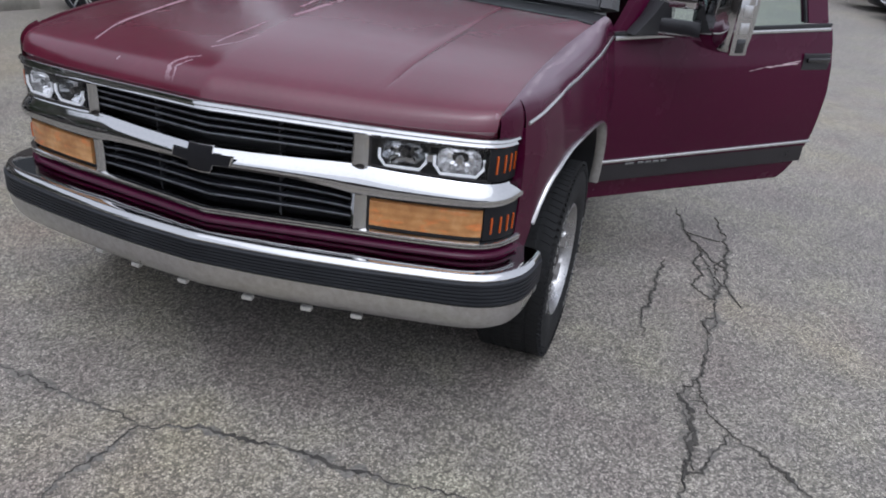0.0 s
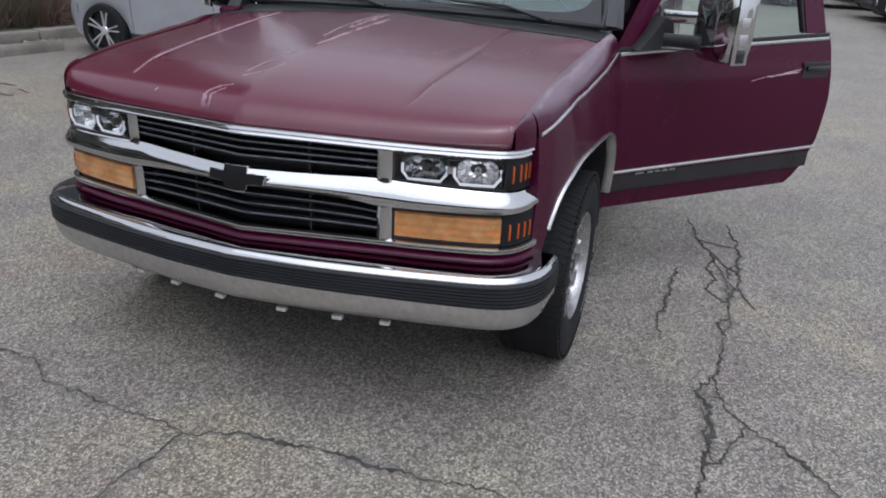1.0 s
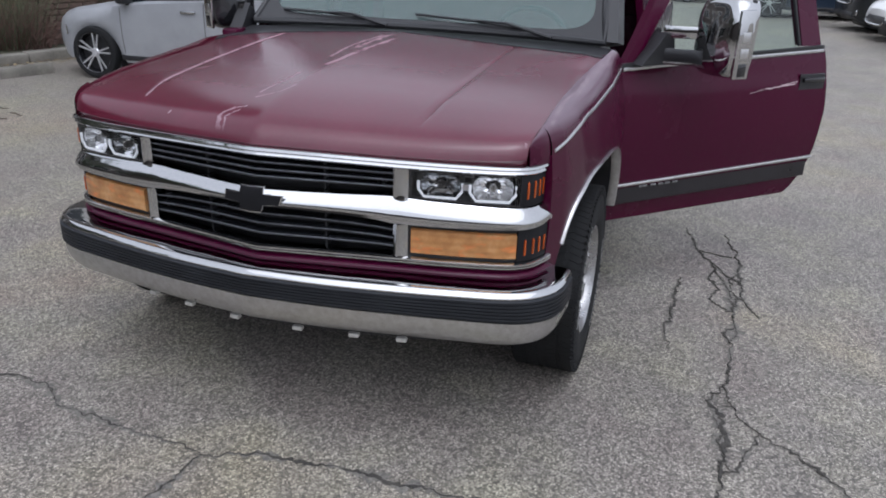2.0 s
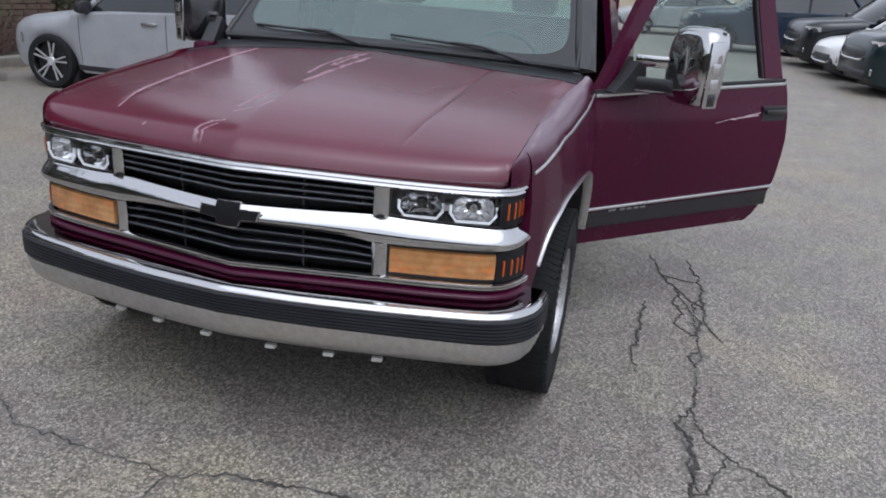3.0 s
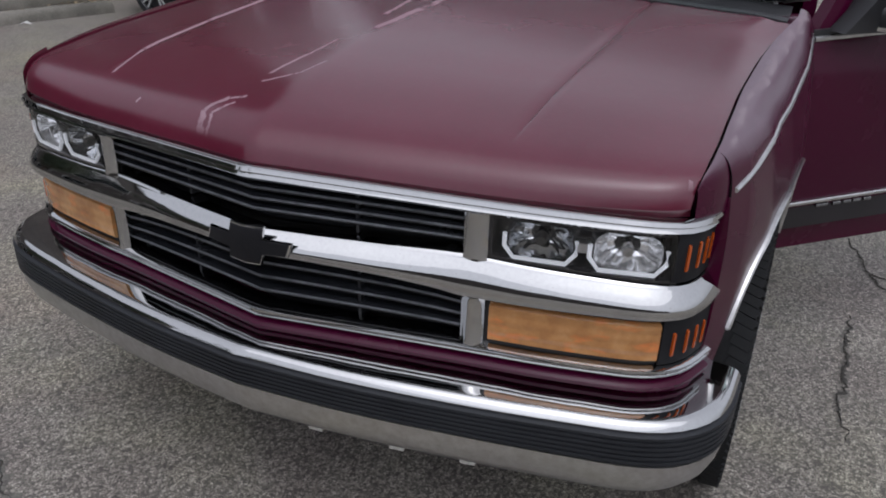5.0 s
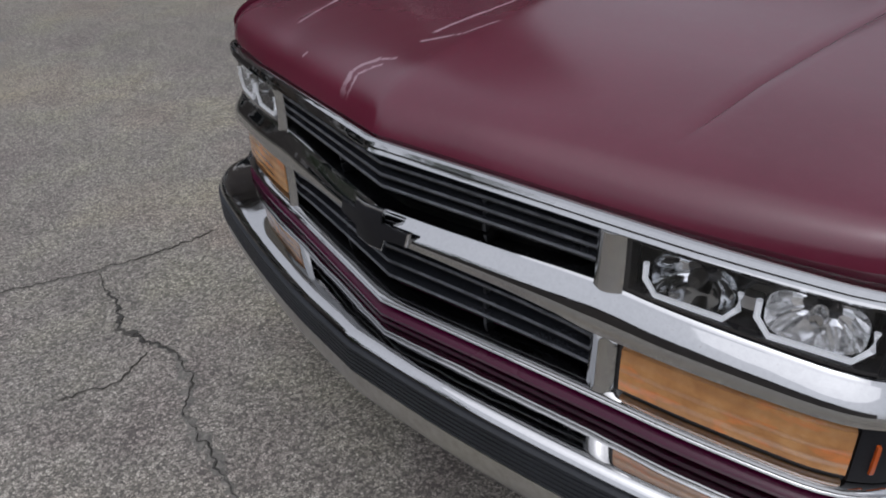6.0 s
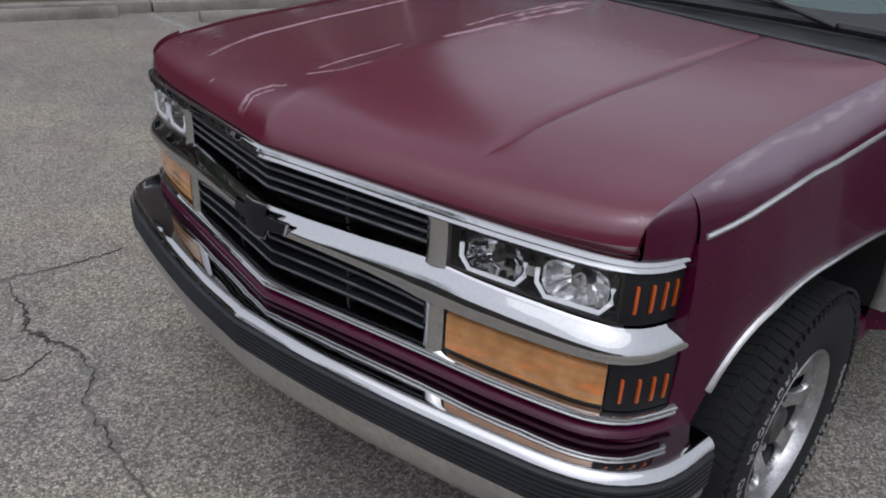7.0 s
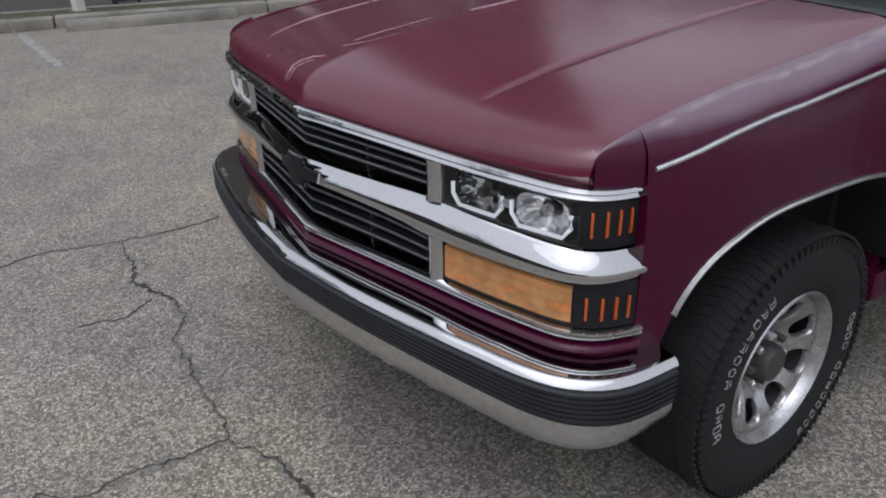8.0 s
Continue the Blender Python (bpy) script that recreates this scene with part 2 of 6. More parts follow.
RUBBER = varied("tyre_rubber", (0.010, 0.011, 0.012), (0.015, 0.015, 0.0155), 6, 0.78, 0.10, 0.25, 160, spec=0.25)
WHITE_RUBBER = varied("worn_white_letter_rubber", (0.34, 0.335, 0.32), (0.10, 0.10, 0.096), 40, 0.75, 0.1, 0.2, 200)
ALLOY = varied("brake_dusted_alloy", (0.50, 0.50, 0.505), (0.33, 0.325, 0.32), 9, 0.30, 0.1, 0.05, 120, metal=0.85)
BRIGHT_ALLOY = varied("machined_alloy", (0.62, 0.62, 0.63), (0.5, 0.5, 0.51), 7, 0.4, 0.1, 0.03, 120, metal=0.5)
DARK_STEEL = varied("dark_steel", (0.03, 0.03, 0.03), (0.05, 0.045, 0.04), 8, 0.6, 0.15, 0.1, 90)
LAMP_WHITE = mat("lit_white_lamp_bar", (0.93, 0.94, 0.95), 0.3)
LAMP_WHITE.node_tree.nodes["Principled BSDF"].inputs["Emission Color"].default_value = (0.95, 0.98, 1.0, 1)
LAMP_WHITE.node_tree.nodes["Principled BSDF"].inputs["Emission Strength"].default_value = 0.2
BOWL = mat("lamp_reflector", (0.98, 0.985, 0.99), 0.09, 0.75)
BOWL_DARK = mat("smoked_reflector", (0.62, 0.63, 0.64), 0.08, 1.0)
BADGE = varied("dull_badge_metal", (0.24, 0.24, 0.24), (0.14, 0.14, 0.14), 60, 0.5, 0.1, 0.1, 200, metal=0.6)
CABIN = varied("grey_cabin_plastic", (0.16, 0.16, 0.165), (0.12, 0.12, 0.125), 3, 0.7, 0.1, 0.2, 150)
CLOTH = varied("maroon_seat_cloth", (0.10, 0.05, 0.055), (0.14, 0.08, 0.085), 8, 0.9, 0.05, 0.4, 260)
CLIP = varied("pale_weathered_plastic", (0.62, 0.61, 0.57), (0.5, 0.49, 0.45), 40, 0.6, 0.1, 0.1, 200)

nb = noise_tex(*nodes_of(CHROME)[:2], 7, 2, 0.4)
bump(*nodes_of(CHROME)[:2], nb.outputs[0], nodes_of(CHROME)[2], 0.09, 0.02)

AMBER = mat("amber_lens", (0.36, 0.21, 0.10), 0.2, 0.0, coat=0.5, coat_rough=0.08)
n, l, b = nodes_of(AMBER)
haze_ = noise_tex(n, l, 14, 4, 0.6)
# bright orange blobs: light caught in the lens, painted into its colour
lit_spots = noise_tex(n, l, 26, 3, 0.55, stretch=(0.6, 0.6, 1.6))
hz = ramp(n, l, haze_.outputs[0], [(0.3, (0.31, 0.135, 0.042)), (0.5, (0.42, 0.200, 0.068)), (0.7, (0.52, 0.285, 0.115))])
l.new(mixc(n, l, ramp(n, l, lit_spots.outputs[0], [(0.55, g(0)), (0.70, g(0.7))]).outputs[0], hz.outputs[0], (0.66, 0.19, 0.045)), b.inputs["Base Color"])
rib = n.new("ShaderNodeTexWave")
rib.wave_type, rib.bands_direction = 'BANDS', 'Z'
rib.inputs["Scale"].default_value, rib.inputs["Distortion"].default_value, rib.inputs["Detail"].default_value = 13.0, 0.5, 2.0
tcr = n.new("ShaderNodeTexCoord")
l.new(tcr.outputs["Object"], rib.inputs["Vector"])
bump(n, l, rib.outputs["Fac"], b, 0.30, 0.004)
AMBER_SLAT = mat("orange_reflector", (0.42, 0.075, 0.008), 0.22, 0.0, coat=0.4)


def glass_material(name, tint, gloss_rough=0.02, body=0.0, body_color=(0.2, 0.25, 0.25), ior=1.5):
    """Thin glass: tinted see-through with a Fresnel gloss."""
    m = bpy.data.materials.new(name)
    m.use_nodes = True
    n, l = m.node_tree.nodes, m.node_tree.links
    n.clear()
    out = n.new("ShaderNodeOutputMaterial")
    tr = n.new("ShaderNodeBsdfTransparent")
    tr.inputs[0].default_value = (*tint, 1)
    gl = n.new("ShaderNodeBsdfGlossy")
    gl.inputs["Roughness"].default_value = gloss_rough
    fr = n.new("ShaderNodeFresnel")
    fr.inputs[0].default_value = ior
    mx = n.new("ShaderNodeMixShader")
    l.new(fr.outputs[0], mx.inputs[0])
    l.new(tr.outputs[0], mx.inputs[1])
    l.new(gl.outputs[0], mx.inputs[2])
    src = mx.outputs[0]
    if body:
        df = n.new("ShaderNodeBsdfDiffuse")
        df.inputs[0].default_value = (*body_color, 1)
        m2 = n.new("ShaderNodeMixShader")
        m2.inputs[0].default_value = body
        l.new(src, m2.inputs[1])
        l.new(df.outputs[0], m2.inputs[2])
        src = m2.outputs[0]
    l.new(src, out.inputs[0])
    return m


# pale teal body colour stands for dust and for reflected sky
WINDSHIELD = glass_material("dusty_sky_sheen_glass", (0.60, 0.76, 0.73), 0.03, 0.20, (0.25, 0.39, 0.37), 1.75)
SIDE_GLASS = glass_material("green_side_glass", (0.66, 0.78, 0.72), 0.01, 0.03)
LENS = glass_material("clear_lamp_lens", (0.97, 0.97, 0.98), 0.02)
MIRROR = mat("mirror_glass", (0.85, 0.86, 0.87), 0.01, 1.0)

# asphalt: worn binder with pale and dark aggregate, stains at yard scale
ASPHALT = mat("weathered_asphalt", (0.2, 0.19, 0.185), 0.62, spec=0.5)
n, l, b = nodes_of(ASPHALT)
tc = n.new("ShaderNodeTexCoord")
vor = n.new("ShaderNodeTexVoronoi")
vor.inputs["Scale"].default_value = 128
l.new(tc.outputs["Object"], vor.inputs["Vector"])
stone = ramp(n, l, vor.outputs["Color"], [(0.0, (0.058, 0.054, 0.050)), (0.30, (0.180, 0.169, 0.157)), (0.58, (0.390, 0.368, 0.340)), (1.0, (0.78, 0.74, 0.69))])
fine = noise_tex(n, l, 230, 3, 0.7)
stones = mixc(n, l, ramp(n, l, fine.outputs[0], [(0.38, g(0)), (0.60, g(1))]).outputs[0], (0.074, 0.068, 0.062), stone.outputs[0])
pits = ramp(n, l, vor.outputs["Distance"], [(0.0, g(1.0)), (0.55, g(0.92)), (0.95, g(0.45))])
col = mixc(n, l, 0.8, stones, pits.outputs[0], 'MULTIPLY')
stain = noise_tex(n, l, 0.55, 6, 0.62)
col = mixc(n, l, 1.0, col, ramp(n, l, stain.outputs[0], [(0.3, (0.80, 0.78, 0.77)), (0.52, (1.0, 0.98, 0.93)), (0.70, (1.17, 1.08, 0.90))]).outputs[0], 'MULTIPLY')
mott = noise_tex(n, l, 1.7, 5, 0.65)
col = mixc(n, l, 0.75, col, ramp(n, l, mott.outputs[0], [(0.3, (0.92, 0.83, 0.85)), (0.5, (1.0, 0.99, 0.96)), (0.68, (1.10, 1.12, 0.94))]).outputs[0], 'MULTIPLY')
patch = noise_tex(n, l, 3.3, 4, 0.6)
col = mixc(n, l, 0.6, col, ramp(n, l, patch.outputs[0], [(0.35, g(0.84)), (0.65, g(1.08))]).outputs[0], 'MULTIPLY')
l.new(col, b.inputs["Base Color"])
hm = n.new("ShaderNodeMath")
hm.operation = 'ADD'
l.new(pits.outputs[0], hm.inputs[0])
l.new(fine.outputs[0], hm.inputs[1])
bump(n, l, hm.outputs[0], b, 0.34, 0.005)
STREET = varied("dark_street_asphalt", (0.040, 0.038, 0.034), (0.056, 0.053, 0.047), 0.8, 0.78, 0.08, 0.3, 80)
CRACK = varied("dark_crack", (0.030, 0.028, 0.025), (0.065, 0.06, 0.052), 14, 0.95, 0.03, 0.5, 120)
CRACK_EDGE = varied("crumbled_crack_edge", (0.105, 0.098, 0.088), (0.20, 0.188, 0.168), 60, 0.95, 0.03, 0.6, 150)
CONCRETE = varied("weathered_concrete", (0.23, 0.215, 0.185), (0.125, 0.118, 0.10), 2.5, 0.9, 0.05, 0.4, 70)
LINE = varied("worn_white_line_paint", (0.29, 0.283, 0.27), (0.19, 0.185, 0.178), 9, 0.85, 0.05, 0.3, 110)
GRASS = varied("dry_verge_soil", (0.06, 0.058, 0.034), (0.04, 0.043, 0.022), 5, 0.95, 0.03, 0.6, 60)
POST = varied("white_post_paint", (0.72, 0.71, 0.68), (0.6, 0.59, 0.56), 5, 0.55, 0.1, 0.1, 90)
BRICK = varied("brown_brick", (0.115, 0.075, 0.056), (0.075, 0.052, 0.042), 9, 0.9, 0.05, 0.5, 50)
STUCCO = varied("cream_stucco", (0.56, 0.50, 0.38), (0.5, 0.44, 0.33), 1.2, 0.9, 0.04, 0.4, 40)
GREY_WALL = varied("grey_brown_wall", (0.12, 0.105, 0.095), (0.085, 0.075, 0.07), 0.9, 0.85, 0.05, 0.3, 30)
YELLOW = varied("yellow_safety_paint", (0.30, 0.20, 0.04), (0.22, 0.145, 0.035), 3, 0.7, 0.1, 0.2, 40)
ROOFING = varied("dark_roofing", (0.06, 0.055, 0.05), (0.09, 0.08, 0.075), 2, 0.9, 0.05, 0.4, 20)
DARK_PANE = mat("dark_window_pane", (0.012, 0.015, 0.017), 0.06, 0.0, coat=0.3)
REED = varied("dry_reed", (0.27, 0.21, 0.12), (0.17, 0.13, 0.08), 3, 0.85, 0.05, 0.2, 50)
GREEN_REED = varied("grey_green_stalk", (0.12, 0.125, 0.075), (0.075, 0.085, 0.045), 3, 0.85, 0.05, 0.2, 50)
TWIG = varied("reddish_twig", (0.15, 0.08, 0.065), (0.10, 0.065, 0.05), 5, 0.85, 0.05, 0.2, 50)
LEAF = varied("dull_green_leaf", (0.05, 0.075, 0.028), (0.028, 0.048, 0.018), 2.5, 0.6, 0.1, 0.1, 30)
BARK = varied("grey_bark", (0.11, 0.085, 0.065), (0.07, 0.055, 0.042), 6, 0.9, 0.05, 0.5, 40)
RED_CRATE = varied("faded_pink_plastic", (0.10, 0.062, 0.062), (0.07, 0.05, 0.05), 4, 0.6, 0.1, 0.1, 80)


def car_paint(name, c, metal=0.3):
    m = mat(name, c, 0.28, metal, coat=0.55, coat_rough=0.03, spec=0.3)
    n, l, b = nodes_of(m)
    l.new(ramp(n, l, noise_tex(n, l, 3, 5, 0.6).outputs[0], [(0.3, tuple(v * 0.9 for v in c)), (0.7, tuple(min(1, v * 1.08) for v in c))]).outputs[0], b.inputs["Base Color"])
    return m


SILVER_WHITE = car_paint("silver_white_paint", (0.31, 0.32, 0.335), 0.1)
BLACK_PAINT = car_paint("black_car_paint", (0.005, 0.007, 0.009), 0.0)
TEAL_PAINT = car_paint("dark_teal_paint", (0.005, 0.015, 0.017), 0.0)
BLUE_PAINT = car_paint("slate_blue_paint", (0.022, 0.034, 0.055), 0.1)
WHITE_PAINT = car_paint("white_car_paint", (0.7, 0.7, 0.69), 0.0)
RED_LENS = mat("red_lamp_lens", (0.45, 0.02, 0.03), 0.15, 0.0, coat=0.5)


# ---- mesh helpers ----
def finish(bm, name, materials, parent=None, label="", smooth=38):
    bmesh.ops.recalc_face_normals(bm, faces=bm.faces[:])
    me = bpy.data.meshes.new(name)
    bm.to_mesh(me)
    bm.free()
    for m in materials if isinstance(materials, (list, tuple)) else [materials]:
        me.materials.append(m)
    if smooth:
        me.polygons.foreach_set("use_smooth", [True] * len(me.polygons))
        me.set_sharp_from_angle(angle=radians(smooth))
    ob = new(name, me)
    if parent is not None:
        ob.parent = parent
    if label:
        tagged(ob, label)
    return ob


def part(name, bm, material, parent, label="", smooth=38):
    return finish(bm, name, material, parent, label, smooth)


def thing(name, label, category, m=None, group="", kind=""):
    ob = new(name)
    if m is not None:
        ob.matrix_world = m
    return tagged(ob, label, category, group, kind)


def sheet(rows, bm=None, closed=False, idx=0):
    """Faces between rows of points."""
    bm = bm or bmesh.new()
    vs = [[bm.verts.new(p) for p in r] for r in rows]
    for a, c in zip(vs, vs[1:]):
        k = len(a)
        for i in range(k if closed else k - 1):
            j = (i + 1) % k
            try:
                fc = bm.faces.new((a[i], a[j], c[j], c[i]))
                fc.material_index = idx
            except ValueError:
                pass
    return bm, vs


def caps(bm, vs):
    for r in (vs[0], vs[-1]):
        try:
            bm.faces.new(r)
        except ValueError:
            pass


def box(c, s, bm=None, bevel=0.0, m=None, segs=2):
    bm = bm or bmesh.new()
    made = bmesh.ops.create_cube(bm, size=1.0, matrix=(m or Matrix()) @ Matrix.LocRotScale(Vector(c), None, Vector(s)))["verts"]
    if bevel:
        edges = list({e for v in made for e in v.link_edges})
        bmesh.ops.bevel(bm, geom=edges, offset=bevel, segments=segs, affect='EDGES', profile=0.5)
    return bm


def tube(pts, r, bm=None, k=8, cap=True):
    bm = bm or bmesh.new()
    pts = [Vector(p) for p in pts]
    rows, ref = [], Vector((0, 0, 1))
    for i, p in enumerate(pts):
        t = (pts[min(i + 1, len(pts) - 1)] - pts[max(i - 1, 0)]).normalized()
        u = t.cross(ref)
        if u.length < 0.1:
            u = t.cross(Vector((1, 0, 0)))
        u.normalize()
        w = u.cross(t).normalized()
        rad = r[i] if isinstance(r, (list, tuple)) else r
        rows.append([p + rad * (math.cos(a) * u + math.sin(a) * w) for a in (2 * math.pi * q / k for q in range(k))])
    bm, vs = sheet(rows, bm, True)
    if cap:
        caps(bm, vs)
    return bm


def lathe(profile, k=32, bm=None, m=None, cap=False):
    """Turn (radius, x) pairs round the x axis."""
    m = m or Matrix()
    rows = [[m @ Vector((x, r * math.cos(a), r * math.sin(a))) for a in (2 * math.pi * q / k for q in range(k))] for r, x in profile]
    bm, vs = sheet(rows, bm, True)
    if cap:
        caps(bm, vs)
    return bm


def prism(poly, thick, m=None, bm=None, bevel=0.0):
    """A flat outline (x, z) given depth along y."""
    bm = bm or bmesh.new()
    m = m or Matrix()
    a = [bm.verts.new(m @ Vector((x, 0, z))) for x, z in poly]
    c = [bm.verts.new(m @ Vector((x, thick, z))) for x, z in poly]
    fs = [bm.faces.new(a), bm.faces.new(c[::-1])]
    k = len(poly)
    for i in range(k):
        fs.append(bm.faces.new((a[i], c[i], c[(i + 1) % k], a[(i + 1) % k])))
    if bevel:
        bmesh.ops.bevel(bm, geom=list(fs[0].edges), offset=bevel, segments=2, affect='EDGES', profile=0.5)
    return bm


def lerp(tab, x):
    """Straight-line look-up in (x, value) pairs."""
    if x <= tab[0][0]:
        return tab[0][1]
    for (x0, v0), (x1, v1) in zip(tab, tab[1:]):
        if x <= x1:
            return v0 + (v1 - v0) * (x - x0) / (x1 - x0)
    return tab[-1][1]


class Plan:
    """A mirrored line in plan: the right half from the middle outwards, by its length."""

    def __init__(self, half, per=6):
        pts = []
        for i, p in enumerate(half[:-1]):
            p0, p1, p2, p3 = half[max(i - 1, 0)], p, half[i + 1], half[min(i + 2, len(half) - 1)]
            if i == 0:
                p0 = (2 * p1[0] - p2[0], 2 * p1[1] - p2[1])
            for q in range(per):
                u = q / per
                pts.append(tuple(0.5 * (2 * b1 + (c1 - a1) * u + (2 * a1 - 5 * b1 + 4 * c1 - d1) * u * u + (3 * b1 - a1 - 3 * c1 + d1) * u ** 3) for a1, b1, c1, d1 in zip(p0, p1, p2, p3)))
        pts.append(half[-1])
        self.pts, self.len = pts, [0.0]
        for a, c in zip(pts, pts[1:]):
            self.len.append(self.len[-1] + math.dist(a, c))
        self.total = self.len[-1]

    def s_of_x(self, x):
        return lerp([(p[0], s) for p, s in zip(self.pts, self.len)], x)

    def at(self, s):
        """Place and outward normal at signed length s from the middle."""
        sg, q = (1 if s >= 0 else -1), abs(s)
        x, y = lerp(list(zip(self.len, [p[0] for p in self.pts])), q), lerp(list(zip(self.len, [p[1] for p in self.pts])), q)
        e = 0.004
        lo, hi = max(q - e, 0.0), min(q + e, self.total)
        tx = lerp(list(zip(self.len, [p[0] for p in self.pts])), hi) - lerp(list(zip(self.len, [p[0] for p in self.pts])), lo)
        ty = lerp(list(zip(self.len, [p[1] for p in self.pts])), hi) - lerp(list(zip(self.len, [p[1] for p in self.pts])), lo)
        ln = math.hypot(tx, ty)
        nx, ny = ty / ln, -tx / ln
        if q < 1e-6:
            nx, ny = 0.0, -1.0
        return Vector((sg * x, y, 0)), Vector((sg * nx, ny, 0))

    def sweep(self, s0, s1, section, steps=24, bm=None, closed=True, cap=True):
        """Run a section (out, z) pairs along the line; section may be a function of s."""
        rows = []
        for i in range(steps + 1):
            s = s0 + (s1 - s0) * i / steps
            p, nn = self.at(s)
            sec = section(s) if callable(section) else section
            rows.append([p + nn * o + Vector((0, 0, z)) for o, z in sec])
        bm, vs = sheet(rows, bm, closed)
        if closed and cap:
            caps(bm, vs)
        return bm


# ---- ground ----
bm = bmesh.new()
bmesh.ops.create_grid(bm, x_segments=2, y_segments=2, size=1500)
ground = finish(bm, "ground", ASPHALT, smooth=0)
tagged(ground, "weathered grey asphalt parking lot with coarse pale aggregate", "ground", kind="structure")


def crack(points, width, seed, name="crack"):
    """A jagged open crack in the asphalt: a dark bed and crumbled rims."""
    rnd = random.Random(seed)
    pts = [Vector((x, y, 0)) for x, y in points]
    fine_pts, drift = [], 0.0
    for a, c in zip(pts, pts[1:]):
        k = max(2, int((c - a).length / 0.013))
        side = Vector((-(c - a).y, (c - a).x, 0)).normalized()
        for i in range(k):
            drift = 0.72 * drift + rnd.gauss(0, 0.0058)
            fine_pts.append(a.lerp(c, i / k) + side * (drift * math.sin(math.pi * i / k) ** 0.5 + (rnd.gauss(0, 0.0022) if i else 0)))
    fine_pts.append(pts[-1])
    for bed, z, mul, mt in ((False, 0.004, 2.0, CRACK_EDGE), (True, 0.007, 0.95, CRACK)):
        rows, k, swell = [], len(fine_pts), 0.9
        for i, p in enumerate(fine_pts):
            t = (fine_pts[min(i + 1, k - 1)] - fine_pts[max(i - 1, 0)]).normalized()
            sd = Vector((-t.y, t.x, 0))
            taper = min(1.0, 4.0 * min(i + 0.4, k - 1 - i + 0.4) / k)
            swell = min(1.5, max(0.12, swell + rnd.gauss(0, 0.22)))  # opens and closes along its run
            taper *= swell
            wv_ = width * mul * taper * (0.2 + 1.5 * rnd.random() ** 2)
            w2_ = width * mul * taper * (0.2 + 1.5 * rnd.random() ** 2)
            rows.append([p - sd * wv_ + Vector((0, 0, z - 0.003)), p + Vector((0, 0, z)), p + sd * w2_ + Vector((0, 0, z - 0.003))])
        bm, _ = sheet(rows)
        ob = finish(bm, name if bed else "crumbled_rim", mt, ground, smooth=0)
    return ob


crack([(1.33, 2.62), (1.41, 2.27), (1.49, 2.10), (1.57, 1.75), (1.59, 1.37), (1.57, 1.09), (1.54, 0.79), (1.57, 0.66)], 0.011, 1)
crack([(1.57, 0.66), (1.62, 0.56), (1.76, 0.45), (1.85, 0.35), (1.93, 0.24), (2.08, 0.08), (2.20, -0.05)], 0.008, 2)
crack([(1.55, 2.58), (1.62, 2.33), (1.62, 2.00), (1.64, 1.64), (1.70, 1.48)], 0.009, 3)
crack([(1.33, 1.86), (1.32, 1.50), (1.29, 1.23), (1.31, 1.02)], 0.006, 4)
crack([(1.57, 0.66), (1.51, 0.58), (1.55, 0.43), (1.53, 0.24), (1.52, 0.08), (1.50, -0.10)], 0.012, 5)
crack([(1.67, 0.52), (1.61, 0.37), (1.59, 0.29), (1.54, 0.23)], 0.006, 6)
crack([(1.49, 2.10), (1.57, 1.93), (1.63, 1.87)], 0.005, 7)
crack([(1.59, 1.37), (1.54, 1.27), (1.57, 1.17)], 0.007, 8)
crack([(1.50, 2.04), (1.47, 1.87), (1.52, 1.76), (1.48, 1.63), (1.56, 1.52)], 0.007, 21)
crack([(1.57, 1.75), (1.62, 1.67), (1.58, 1.55), (1.55, 1.50)], 0.008, 22)
crack([(1.41, 2.27), (1.50, 2.24), (1.59, 2.23)], 0.005, 23)
crack([(1.54, 0.79), (1.50, 0.73), (1.50, 0.64), (1.54, 0.54), (1.53, 0.39), (1.56, 0.26)], 0.008, 24)
crack([(1.62, 2.00), (1.57, 1.90), (1.58, 1.78)], 0.007, 25)
crack([(-1.68, -0.12), (-1.42, -0.15), (-1.24, -0.19), (-1.02, -0.12), (-0.84, -0.14), (-0.72, -0.22), (-0.56, -0.22), (-0.41, -0.25), (-0.23, -0.26), (-0.08, -0.28)], 0.009, 9)
crack([(-0.08, -0.28), (0.03, -0.23), (0.19, -0.20), (0.39, -0.18), (0.56, -0.19), (0.82, -0.16), (0.92, -0.15), (1.07, -0.19)], 0.009, 10)
crack([(-0.08, -0.28), (-0.09, -0.37), (-0.11, -0.52), (-0.11, -0.60), (-0.11, -0.70), (-0.19, -0.78), (-0.17, -0.84)], 0.008, 11)
crack([(-1.75, -0.65), (-1.79, -0.41), (-1.70, -0.14), (-1.67, 0.06), (-1.68, 0.35)], 0.004, 12)
crack([(-1.07, -0.18), (-0.99, -0.31), (-1.03, -0.47)], 0.003, 13)


def face_out(ob, out):
    """Turn a glass sheet's normals to the outside."""
    tot = Vector((0, 0, 0))
    for pg in ob.data.polygons:
        tot += pg.normal * pg.area
    if tot.dot(out) < 0:
        ob.data.flip_normals()
    return ob


# ---- the pickup truck ----
truck = thing("pickup_truck", "burgundy pickup truck with chrome grille and open driver door", "truck")
NOSE = Plan([(0, 0.010), (0.15, 0.036), (0.30, 0.062), (0.44, 0.086), (0.60, 0.112), (0.74, 0.143), (0.80, 0.162), (0.838, 0.188), (0.862, 0.232), (0.876, 0.302)])
S44, S48, S81, SEND = NOSE.s_of_x(0.445), NOSE.s_of_x(0.488), NOSE.s_of_x(0.832), NOSE.total


def flare(s):
    """How far the lower bars stand out further round the corner."""
    return lerp([(S81, 0.0), (SEND, 0.022)], abs(s))


